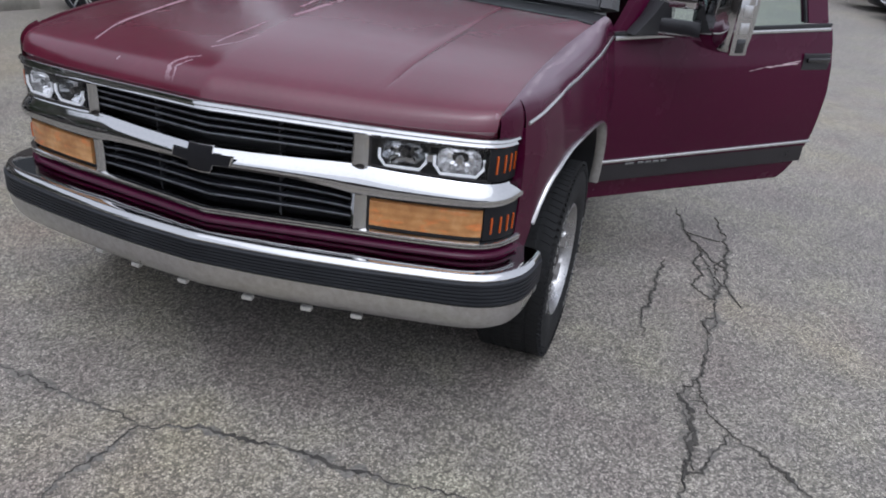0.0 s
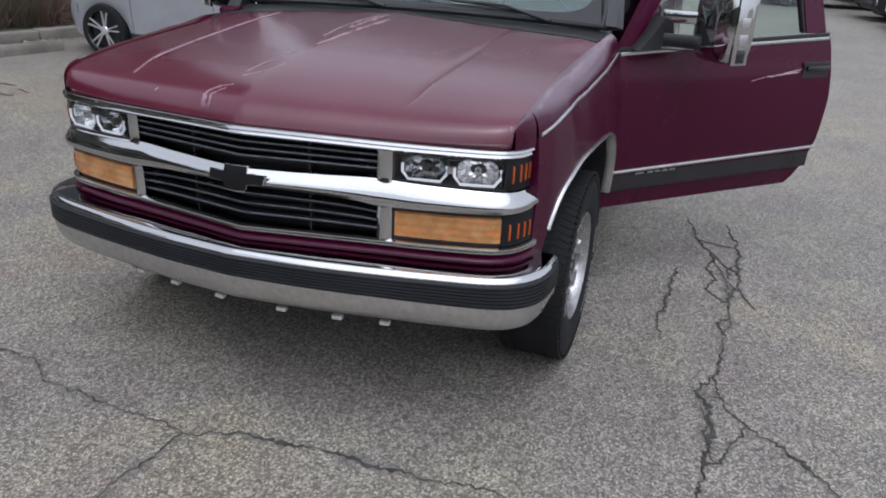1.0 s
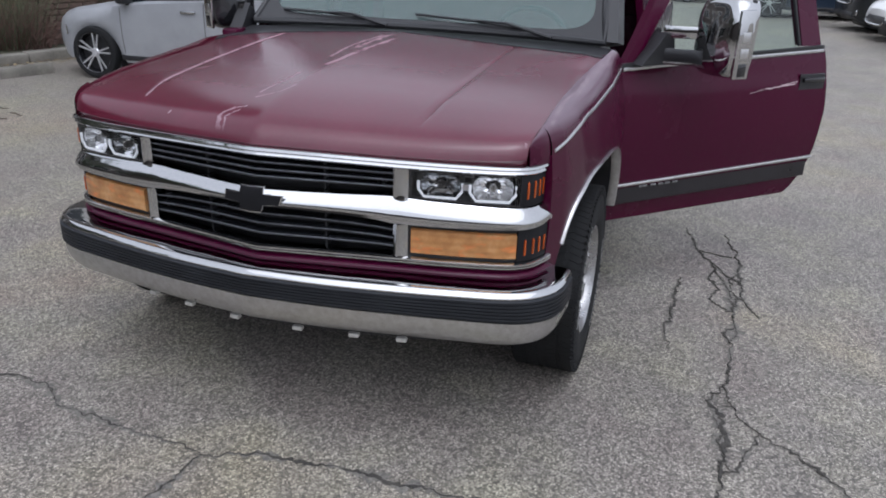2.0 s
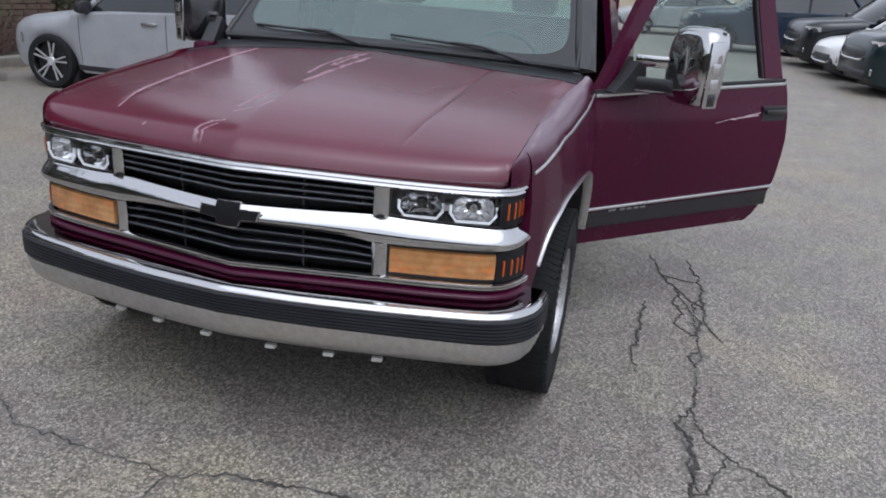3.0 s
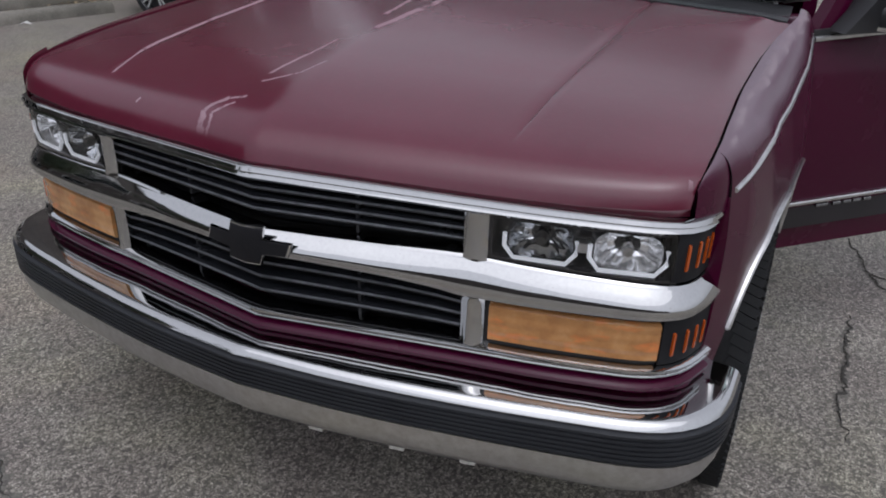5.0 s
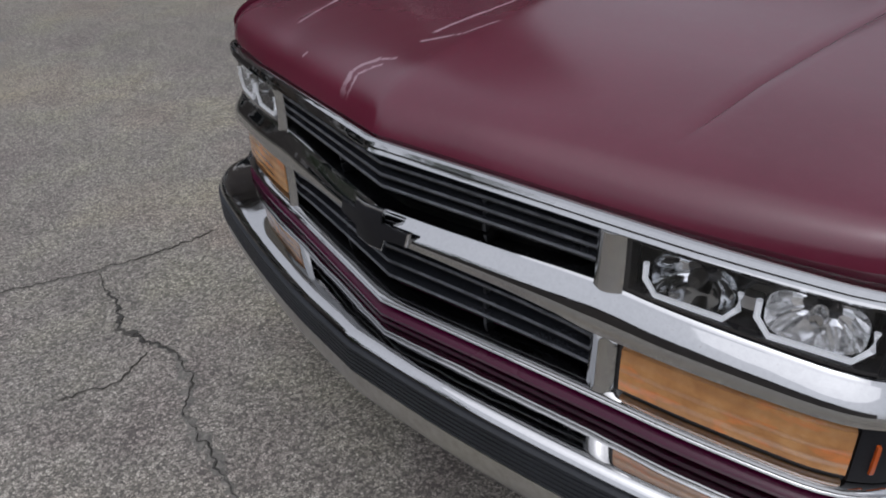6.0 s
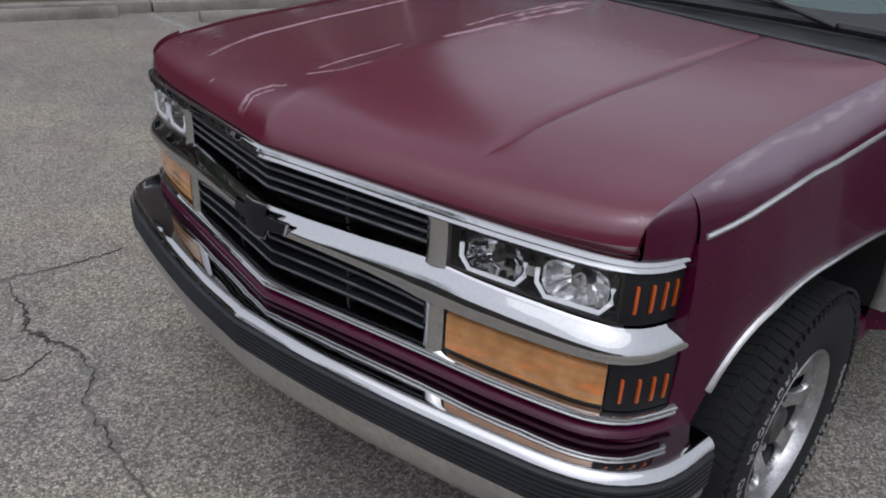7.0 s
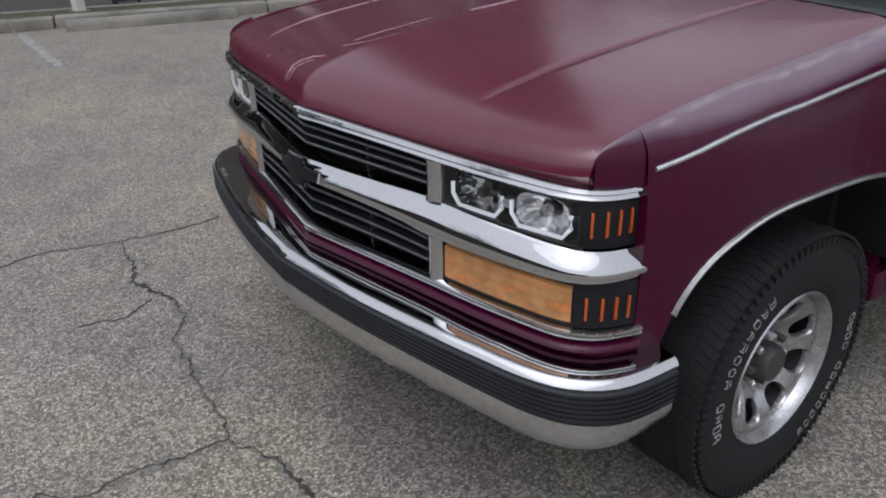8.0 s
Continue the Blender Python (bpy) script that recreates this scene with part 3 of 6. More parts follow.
def s_of_y(y):
    """Length along the nose line where its corner reaches y."""
    return lerp([(q[1], s_) for q, s_ in zip(NOSE.pts, NOSE.len)], y)


def top_z(s):
    return lerp([(0, 0.976), (0.45, 0.967), (0.83, 0.965), (1.0, 0.958)], abs(s))


# grille bars
part("grille_top_bar", NOSE.sweep(-SEND, SEND, lambda s: [(-0.03, top_z(s) - 0.006), (0.0, top_z(s) + 0.001), (0.009, top_z(s) - 0.003), (0.012, top_z(s) - 0.010), (0.005, top_z(s) - 0.015), (0.006, top_z(s) - 0.018), (0.009, top_z(s) - 0.023), (0.003, top_z(s) - 0.029), (-0.02, top_z(s) - 0.031), (-0.04, top_z(s) - 0.031)], 80), CHROME, truck, "chrome upper grille surround bar")


def mid_sec(s):
    a = abs(s)
    hi = lerp([(0, 0.839), (0.15, 0.840), (0.30, 0.844), (0.40, 0.848), (0.46, 0.849), (0.56, 0.843), (0.83, 0.834), (1.0, 0.824)], a)
    lo = lerp([(0, 0.784), (0.15, 0.781), (0.30, 0.775), (0.40, 0.766), (0.45, 0.757), (0.56, 0.757), (0.83, 0.762), (1.0, 0.762)], a)
    out = lerp([(0, 0.022), (0.45, 0.024), (0.83, 0.027), (0.90, 0.028), (1.0, 0.028)], a)
    h, dp = hi - lo, 0.030
    return [(-0.05, hi), (out - dp, hi - 0.001)] + [(out - dp * (1 - f_), hi - z_ * h) for f_, z_ in ((0.10, 0.03), (0.20, 0.10), (0.24, 0.125), (0.50, 0.26), (0.75, 0.42), (0.93, 0.57), (1.0, 0.69), (0.96, 0.77), (0.70, 0.80), (0.74, 0.91), (0.45, 0.96))] + [(-0.05, lo)]


part("grille_centre_bar", NOSE.sweep(-SEND, SEND, mid_sec, 80), CHROME, truck, "wide bowed chrome centre bar across grille")
part("grille_lower_bar", NOSE.sweep(-SEND, SEND, lambda s: [(-0.04, 0.654), (flare(s) + 0.003, 0.653), (flare(s) + 0.012, 0.649), (flare(s) + 0.012, 0.644), (flare(s) + 0.006, 0.641), (flare(s) + 0.010, 0.638), (flare(s) + 0.010, 0.634), (flare(s) + 0.002, 0.631), (-0.04, 0.630)], 80), CHROME, truck, "thin chrome lower grille strip")
for sg in (-1, 1):
    for lo, hi in ((0.842, 0.940), (0.648, 0.760)):
        def pillar_sec(s, lo=lo, hi=hi):
            o_ = 0.011 * math.sin(math.pi * min(1.0, max(0.0, (abs(s) - S44) / (S48 - S44)))) ** 0.7 - 0.004
            return [(-0.045, lo), (o_ + 0.004, lo), (o_ + 0.001, lo + 0.012), (o_, (lo + hi) / 2), (o_ + 0.001, hi - 0.012), (o_ + 0.004, hi), (-0.045, hi)]
        part("grille_pillar", NOSE.sweep(sg * (S44 - 0.002), sg * (S48 + 0.002), pillar_sec, 10), CHROME, truck)

# grille openings: dark back and slats
for nm, lo, hi in (("upper_grille", 0.846, 0.955), ("lower_grille", 0.645, 0.790)):
    back = part(nm, NOSE.sweep(-S48, S48, [(-0.075, lo - 0.01), (-0.070, lo - 0.01), (-0.070, hi), (-0.075, hi)], 32), BLACK, truck, "black plastic grille insert with horizontal slats")
    for i in range(3):
        def slat(s, i=i, lo=lo, hi=hi, nm=nm):
            h2 = (top_z(s) - 0.031) if nm == "upper_grille" else mid_sec(s)[-1][1]
            z = lo + 0.006 + (h2 - lo - 0.006) * (i + 1) / 4
            return [(-0.070, z + 0.003), (-0.020, z + 0.0045), (-0.015, z + 0.0015), (-0.015, z - 0.003), (-0.020, z - 0.004), (-0.070, z - 0.003)]
        part("slat", NOSE.sweep(-S44, S44, slat, 32), SLAT, back)

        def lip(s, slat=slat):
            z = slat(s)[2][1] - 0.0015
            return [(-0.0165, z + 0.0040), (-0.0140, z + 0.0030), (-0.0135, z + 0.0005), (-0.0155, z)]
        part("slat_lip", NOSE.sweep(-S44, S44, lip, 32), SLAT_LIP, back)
    for x in (-0.22, 0.22):
        part("rib", NOSE.sweep(NOSE.s_of_x(abs(x)) * (1 if x > 0 else -1) - 0.003, NOSE.s_of_x(abs(x)) * (1 if x > 0 else -1) + 0.003, [(-0.07, lo), (-0.03, lo), (-0.03, hi - 0.02), (-0.07, hi - 0.02)], 1), BLACK, back)

# emblem: a plain black cross-shaped badge with a bright rim
BOW = [(-0.107, -0.015), (-0.096, 0.014), (-0.040, 0.014), (-0.034, 0.040), (0.044, 0.040), (0.038, 0.014), (0.100, 0.014), (0.090, -0.015), (0.038, -0.015), (0.032, -0.040), (-0.046, -0.040), (-0.040, -0.015)]


def badge(scale_x, scale_z, front, thick, bevel):
    """The cross-shaped badge, folded at its middle to follow the bowed bar."""
    b_ = prism([(x * scale_x, z * scale_z) for x, z in BOW], thick, bevel=bevel)
    bmesh.ops.bisect_plane(b_, geom=b_.verts[:] + b_.edges[:] + b_.faces[:], plane_co=(0, 0, 0), plane_no=(1, 0, 0))
    for v in b_.verts:
        v.co = Vector((v.co.x + 0.002, v.co.y + front + 0.165 * abs(v.co.x), v.co.z + 0.812))
    return b_


emb = part("emblem", badge(1.0, 1.0, -0.0195, 0.007, 0.002), MARKER, truck, "plain black cross-shaped emblem")
part("emblem_rim", badge(1.05, 1.10, -0.0170, 0.007, 0.002), CHROME, emb)


def bowl(cx, s, z, w, h, m, parent, dark):
    """One lamp bowl set in the housing."""
    p, nn = NOSE.at(s)
    side = Vector((nn.y, -nn.x, 0)) * -1
    up = Vector((0, 0, 1))
    rows = []
    for r, d in ((1.0, -0.016), (0.96, -0.024), (0.85, -0.040), (0.6, -0.054), (0.3, -0.06), (0.05, -0.062)):
        row = []
        for q in range(48):
            a = 2 * math.pi * q / 48
            ca, sa = math.cos(a), math.sin(a)
            fx, fz = math.copysign(abs(ca) ** 0.62, ca), math.copysign(abs(sa) ** 0.62, sa)
            wob = 1 + (0.07 * math.sin(8 * a + 5 * r) + 0.06 * math.sin(14 * a - 9 * r) if 0.2 < r < 0.9 else 0)
            row.append(p + side * (fx * w * r * wob) + up * (z + fz * h * r * wob) + nn * d)
        rows.append(row)
    bm, vs = sheet(rows, None, True)
    bm.faces.new(vs[-1])
    ob = part("reflector", bm, m, parent, "smoked reflector bowl" if dark else "bright faceted reflector bowl", smooth=38 if dark else 14)
    # bulb shield and brow
    c = p + up * z + nn * -0.03
    part("bulb_cap", lathe([(0.001, -0.012), (0.009, -0.011), (0.012, -0.004), (0.012, 0.012)], 16, m=Matrix.Translation(c) @ nn.to_track_quat('X', 'Z').to_matrix().to_4x4() @ Matrix.Rotation(math.pi, 4, 'Z')), DARK_STEEL if dark else CHROME, parent)
    # white light bar that runs under the bowl like a shallow tray
    k = [(-1.12, 0.35), (-1.12, -0.35), (-0.82, -0.98), (0.82, -0.98), (1.12, -0.35), (1.12, 0.35)]
    pts = [p + side * (a * w) + up * (z + e * h) + nn * -0.010 for a, e in k]
    part("light_bar", tube(pts, 0.0046, k=8), LAMP_WHITE, parent, "white tray-shaped light bar")


def front_lamps(sg):
    hl = part("headlight", NOSE.sweep(sg * S48, sg * S81, lambda s: [(-0.072, 0.830), (-0.068, 0.830), (-0.068, 0.940), (-0.072, 0.940)], 14), BLACK, truck, "black-housed headlight with two reflector bowls")

    def face(s):
        lo = mid_sec(s)[0][1]
        return [(-0.030, lo), (-0.004, lo + 0.001), (-0.004, lo + 0.007), (-0.014, lo + 0.010), (-0.014, lo + 0.0101), (-0.03, lo + 0.0101)]
    part("lower_frame", NOSE.sweep(sg * S48, sg * S81, face, 14), GLOSS_BLACK, hl)

    def face2(s):
        hi = top_z(s) - 0.030
        return [(-0.030, hi), (-0.004, hi - 0.001), (-0.004, hi - 0.006), (-0.014, hi - 0.012), (-0.03, hi - 0.012)]
    part("upper_frame", NOSE.sweep(sg * S48, sg * S81, face2, 14), GLOSS_BLACK, hl)
    for a, c in ((S48, S48 + 0.010), (S81 - 0.012, S81 + 0.002)):
        part("side_frame", NOSE.sweep(sg * a, sg * c, lambda s: [(-0.03, mid_sec(s)[0][1]), (-0.004, mid_sec(s)[0][1]), (-0.004, top_z(s) - 0.030), (-0.03, top_z(s) - 0.030)], 3), GLOSS_BLACK, hl)

    # bezel plate behind the bowls' rims, and a mid web
    def plate(s):
        return [(-0.062, 0.832), (-0.058, 0.832), (-0.058, 0.938), (-0.062, 0.938)]
    part("bezel", NOSE.sweep(sg * S48, sg * S81, plate, 14), GLOSS_BLACK, hl)
    s_in, s_out = NOSE.s_of_x(0.586), NOSE.s_of_x(0.744)
    bowl(0, sg * s_in, 0.889, 0.0600, 0.037, BOWL_DARK, hl, True)
    bowl(0, sg * s_out, 0.887, 0.0620, 0.0385, BOWL, hl, False)
    sm = NOSE.s_of_x(0.665)
    part("web", NOSE.sweep(sg * (sm - 0.012), sg * (sm + 0.012), [(-0.03, 0.878), (-0.012, 0.879), (-0.012, 0.898), (-0.03, 0.899)], 3), SATIN, hl)
    part("lens", NOSE.sweep(sg * (S48 + 0.008), sg * (S81 - 0.008), lambda s: [(-0.002, mid_sec(s)[0][1] + 0.005), (0.001, 0.885), (-0.002, top_z(s) - 0.034)], 14, closed=False), LENS, hl, "clear plastic lens").visible_shadow = False
    face_out(hl.children[-1], Vector((0, -1, 0)))
    # amber turn lamp below
    ts = part("turn_signal", NOSE.sweep(sg * S48, sg * S81, [(-0.040, 0.650), (-0.012, 0.650), (-0.012, 0.762), (-0.040, 0.762)], 14), BLACK, truck, "amber turn signal lamp in black frame")

    def amb(s):
        return [(-0.030, 0.662), (-0.006, 0.663), (0.0, 0.667), (0.001, 0.705), (0.0, 0.743), (-0.006, 0.747), (-0.030, 0.748)]
    part("amber_lens", NOSE.sweep(sg * (S48 + 0.012), sg * (S81 - 0.014), amb, 14), AMBER, ts, "hazy amber plastic lens with lit blobs in its colour")
    # side markers with four upright orange reflector bars each
    for lo, hi in ((None, None), (0.655, 0.760)):
        def mk(s, lo=lo, hi=hi):
            a = mid_sec(s)[0][1] + 0.003 if lo is None else lo
            c = top_z(s) - 0.030 if hi is None else hi
            f_ = 0.0 if hi is None else flare(s)
            return [(-0.045, a), (f_ - 0.003, a), (f_ - 0.001, a + 0.004), (f_ - 0.001, c - 0.004), (f_ - 0.003, c), (-0.045, c)]
        sm_ = part("side_marker", NOSE.sweep(sg * (S81 - 0.010), sg * (SEND - 0.004), mk, 8), MARKER, truck, "black side marker lamp with four orange bars")
        z0, z1 = (0.857, 0.913) if lo is None else (0.673, 0.727)
        for i in range(4):
            s = sg * s_of_y(0.193 + 0.0265 * i)
            f_ = 0.0 if lo is None else flare(s)
            part("orange_bar", NOSE.sweep(s - 0.0026, s + 0.0026, [(f_ - 0.004, z0), (f_ + 0.002, z0 + 0.002), (f_ + 0.003, z0 + 0.006), (f_ + 0.003, z1 - 0.006), (f_ + 0.002, z1 - 0.002), (f_ - 0.004, z1)], 2), AMBER_SLAT, sm_)


front_lamps(1)
front_lamps(-1)

# painted panel between grille and bumper
part("filler_panel", NOSE.sweep(-SEND, SEND, lambda s: [(-0.10, 0.632)] + [(o + flare(s), z) for o, z in ((-0.008, 0.631), (-0.004, 0.624), (-0.005, 0.620), (0.008, 0.616), (0.013, 0.610), (0.012, 0.603), (0.003, 0.599), (0.005, 0.596), (0.013, 0.592), (0.013, 0.584), (0.004, 0.577), (-0.012, 0.560))] + [(-0.10, 0.555)], 60), PAINT, truck, "burgundy filler panel with two ridges under the grille")

# bumper
BMP = Plan([(0, -0.080), (0.25, -0.056), (0.50, -0.014), (0.70, 0.030), (0.815, 0.060), (0.893, 0.100), (0.945, 0.160), (0.968, 0.230), (0.976, 0.340)])
BE = BMP.total


def drop(s):
    """Height of the rub strip's upper edge."""
    return lerp([(0, 0.574), (0.5, 0.571), (0.9, 0.569), (BE, 0.568)], abs(s))


def rub_low(s):
    return lerp([(0, 0.508), (0.5, 0.503), (0.8, 0.496), (BE, 0.483)], abs(s))


def ledge(s):
    return lerp([(BE - 0.30, -0.105), (BE - 0.12, -0.085), (BE, -0.080)], abs(s))


bump_top = part("bumper", BMP.sweep(-BE, BE, lambda s: [(ledge(s), drop(s) + 0.008), (ledge(s) + 0.004, drop(s) + 0.0265), (-0.045, drop(s) + 0.0240), (-0.026, drop(s) + 0.0232), (-0.015, drop(s) + 0.0222), (-0.008, drop(s) + 0.0195), (-0.003, drop(s) + 0.014), (0.001, drop(s) + 0.007), (0.0, drop(s) + 0.001), (-0.012, drop(s) - 0.002), (-0.012, rub_low(s) + 0.002), (-0.05, rub_low(s) + 0.002)], 72), CHROME, truck, "chrome front bumper with ribbed black rub strip")


def rub(s):
    a, h = drop(s), drop(s) - rub_low(s)
    out = [(-0.012, a + 0.0015), (0.001, a)]
    for i in range(6):
        za = a - 0.004 - (h - 0.006) * i / 6
        st_ = (h - 0.006) / 6
        out += [(0.007, za), (0.007, za - st_ * 0.56), (0.002, za - st_ * 0.66), (0.002, za - st_ * 0.92)]
    return out + [(0.002, rub_low(s)), (-0.012, rub_low(s) - 0.001)]


part("rub_strip", BMP.sweep(-BE + 0.006, BE - 0.006, rub, 72), RUBSTRIP, bump_top, "ribbed dark grey rubber strip")


def lowsec(s):
    z, b0 = rub_low(s), lerp([(0, 0.404), (0.5, 0.402), (0.85, 0.393), (BE - 0.12, 0.390), (BE, 0.412)], abs(s))
    h = z - b0
    return [(-0.012, z), (0.001, z - 0.004), (-0.001, z - 0.34 * h), (-0.012, z - 0.66 * h), (-0.030, z - 0.90 * h), (-0.048, b0), (-0.053, b0 + 0.010), (-0.034, z - 0.5 * h)]


part("lower_face", BMP.sweep(-BE + 0.004, BE - 0.004, lowsec, 72), SATIN, bump_top, "dulled chrome lower bumper face")
dam = part("air_dam", BMP.sweep(-0.62, 0.62, [(-0.115, 0.45), (-0.085, 0.45), (-0.095, 0.368), (-0.11, 0.368)], 32), BLACK, truck, "black plastic air dam under bumper")
for x in (-0.50, -0.325, -0.118, 0.137, 0.338, 0.498):
    p, nn = BMP.at(math.copysign(BMP.s_of_x(abs(x)), x))
    q = p - nn * 0.088 + Vector((0, 0, 0.366))
    part("clip", box((0, 0, 0), (0.036, 0.022, 0.016), bevel=0.004, m=Matrix.Translation(q) @ nn.to_track_quat('-Y', 'Z').to_matrix().to_4x4()), CLIP, dam, "small pale plastic clip")

# hood
EDGE = [(0.180, 0.974), (0.186, 1.000), (0.194, 1.020), (0.212, 1.036), (0.240, 1.049), (0.30, 1.064), (0.41, 1.082), (0.60, 1.102), (0.85, 1.128), (1.0, 1.148), (1.16, 1.186)]


def sag(y):
    """The passenger fender lies a little lower towards the cab."""
    return lerp([(0.55, 0.0), (0.9, 0.012), (1.16, 0.046)], y)


def gap_x(y):
    return lerp([(0.1, 0.824), (0.18, 0.830), (0.24, 0.843), (0.32, 0.848), (0.6, 0.850), (0.85, 0.864), (1.0, 0.882), (1.15, 0.920)], y)


def nose_y(x):
    p, _ = NOSE.at(NOSE.s_of_x(min(abs(x), 0.86)))
    return p.y


def hood_rear(x):
    return 1.30 - 0.15 * (abs(x) / 0.92) ** 2.2


def crease_x(u, sg=1):
    return 0.490 + 0.034 * u if sg > 0 else 0.560 + 0.010 * u


def hood_z(x, u):
    """u runs from the nose (0) to the rear edge (1)."""
    f_ = min(1.0, abs(x) / gap_x(0.18 + u))
    y0, y1 = nose_y(x) + 0.006, hood_rear(x)
    y = y0 + (y1 - y0) * u
    dy = y - y0
    rise = lerp([(0, 0), (0.008, 0.022), (0.02, 0.040), (0.04, 0.058), (0.07, 0.074), (0.105, 0.087), (0.176, 0.106), (0.29, 0.128), (0.5, 0.154), (0.85, 0.187), (1.1, 0.206), (1.3, 0.216)], dy)
    soft_ = 0.005 + 0.10 * dy
    xs = (math.hypot(x + 0.022 * (1 - min(1.0, abs(x) / 0.3)), soft_) - soft_) * 0.86 / (math.hypot(0.86, soft_) - soft_)
    base = top_z(NOSE.s_of_x(min(xs, 0.86))) + 0.006
    z = base + rise
    # crown: falls off to the sides
    w_ = f_ ** 4.5
    z = (1 - w_) * z + w_ * (lerp(EDGE, y - y0 + 0.182) - (sag(y) if x < 0 else 0.0))
    d_ = abs(x) - crease_x(u, 1 if x > 0 else -1)
    z -= lerp([(-0.014, 0.0), (-0.005, 0.0034), (-0.002, 0.0060), (0.002, 0.0014), (0.006, 0.0)], d_) * min(1.0, max(0.0, (dy - 0.10) / 0.10)) * (1.0 if x > 0 else 0.3)
    # folded ridge along the middle
    z -= 0.009 * (1 - math.exp(-abs(x + 0.022) / 0.20)) * min(1.0, dy / 0.15)
    return Vector((x, y, z))


rows = []
us = [0, 0.004, 0.009, 0.015, 0.022, 0.03, 0.04, 0.055, 0.075] + [0.1 + 0.05 * i for i in range(19)]
for u in us:
    yy = nose_y(0.85) + (hood_rear(0.9) - nose_y(0.85)) * u
    gx = gap_x(yy) - 0.004
    half = {}
    for sg in (-1, 1):
        xc = crease_x(u, sg)
        half[sg] = [(xc - 0.014) * q / 22 for q in range(1, 23)] + [xc + d_ for d_ in (-0.009, -0.005, -0.002, 0.002, 0.006)]
        half[sg] += [xc + 0.006 + (gx - xc - 0.006) * q / 18 for q in range(1, 19)]
    mid = [-0.0222, -0.0218, -0.012, 0.0]
    rows.append([hood_z(-x, u) for x in half[-1][::-1] if x > 0.026] + [hood_z(x, u) for x in mid] + [hood_z(x, u) for x in half[1]])
bm, vs = sheet(rows)
# turned-down rim
rim = [v.co.copy() for v in vs[0]]
sheet([[c for c in rim], [c + Vector((0, 0.012, -0.018)) for c in rim]], bm)
for j in (0, -1):
    col_ = [r[j].co.copy() for r in vs]
    sg = -1 if j == 0 else 1
    sheet([col_, [c + Vector((-0.002 * sg, 0, -0.03)) for c in col_]], bm)
bmesh.ops.remove_doubles(bm, verts=bm.verts[:], dist=0.0004)
part("hood", bm, HOOD_PAINT, truck, "faded burgundy hood with peeling clear coat streaks and painted crease highlight", smooth=24)


# front fenders
WY, WZ, WR = 0.790, 0.370, 0.370
ARCH_Y, ARCH_A, ARCH_Z0, ARCH_B, ARCH_N = 0.806, 0.466, 0.42, 0.436, 3.0


def arch_z(y):
    q = abs(y - ARCH_Y) / ARCH_A
    return None if q >= 1 else ARCH_Z0 + ARCH_B * (1 - q ** ARCH_N) ** (1 / ARCH_N)


def side_x(y, z):
    """Half width of the body's flank at length y and height z."""
    w = lerp([(0.28, 0.896), (0.37, 0.932), (0.5, 0.964), (0.7, 0.990), (1.0, 1.010), (1.28, 1.010), (6, 1.0)], y)
    sh = shoulder_z(y)
    t_ = (z - 0.82) / max(0.05, sh - 0.82)
    if t_ > 0:
        w -= lerp([(0.28, 0.010), (0.6, 0.036), (1.28, 0.040)], y) * t_ ** 2.2
    else:
        w -= lerp([(0.28, 0.02), (1.0, 0.004), (1.28, 0.02)], y) * min(1, (0.82 - z) / 0.38) ** 2
    return w


def shoulder_z(y):
    return lerp([(0.28, 0.986), (0.32, 0.996), (0.5, 1.038), (0.74, 1.064), (1.1, 1.100), (1.28, 1.118)], y)


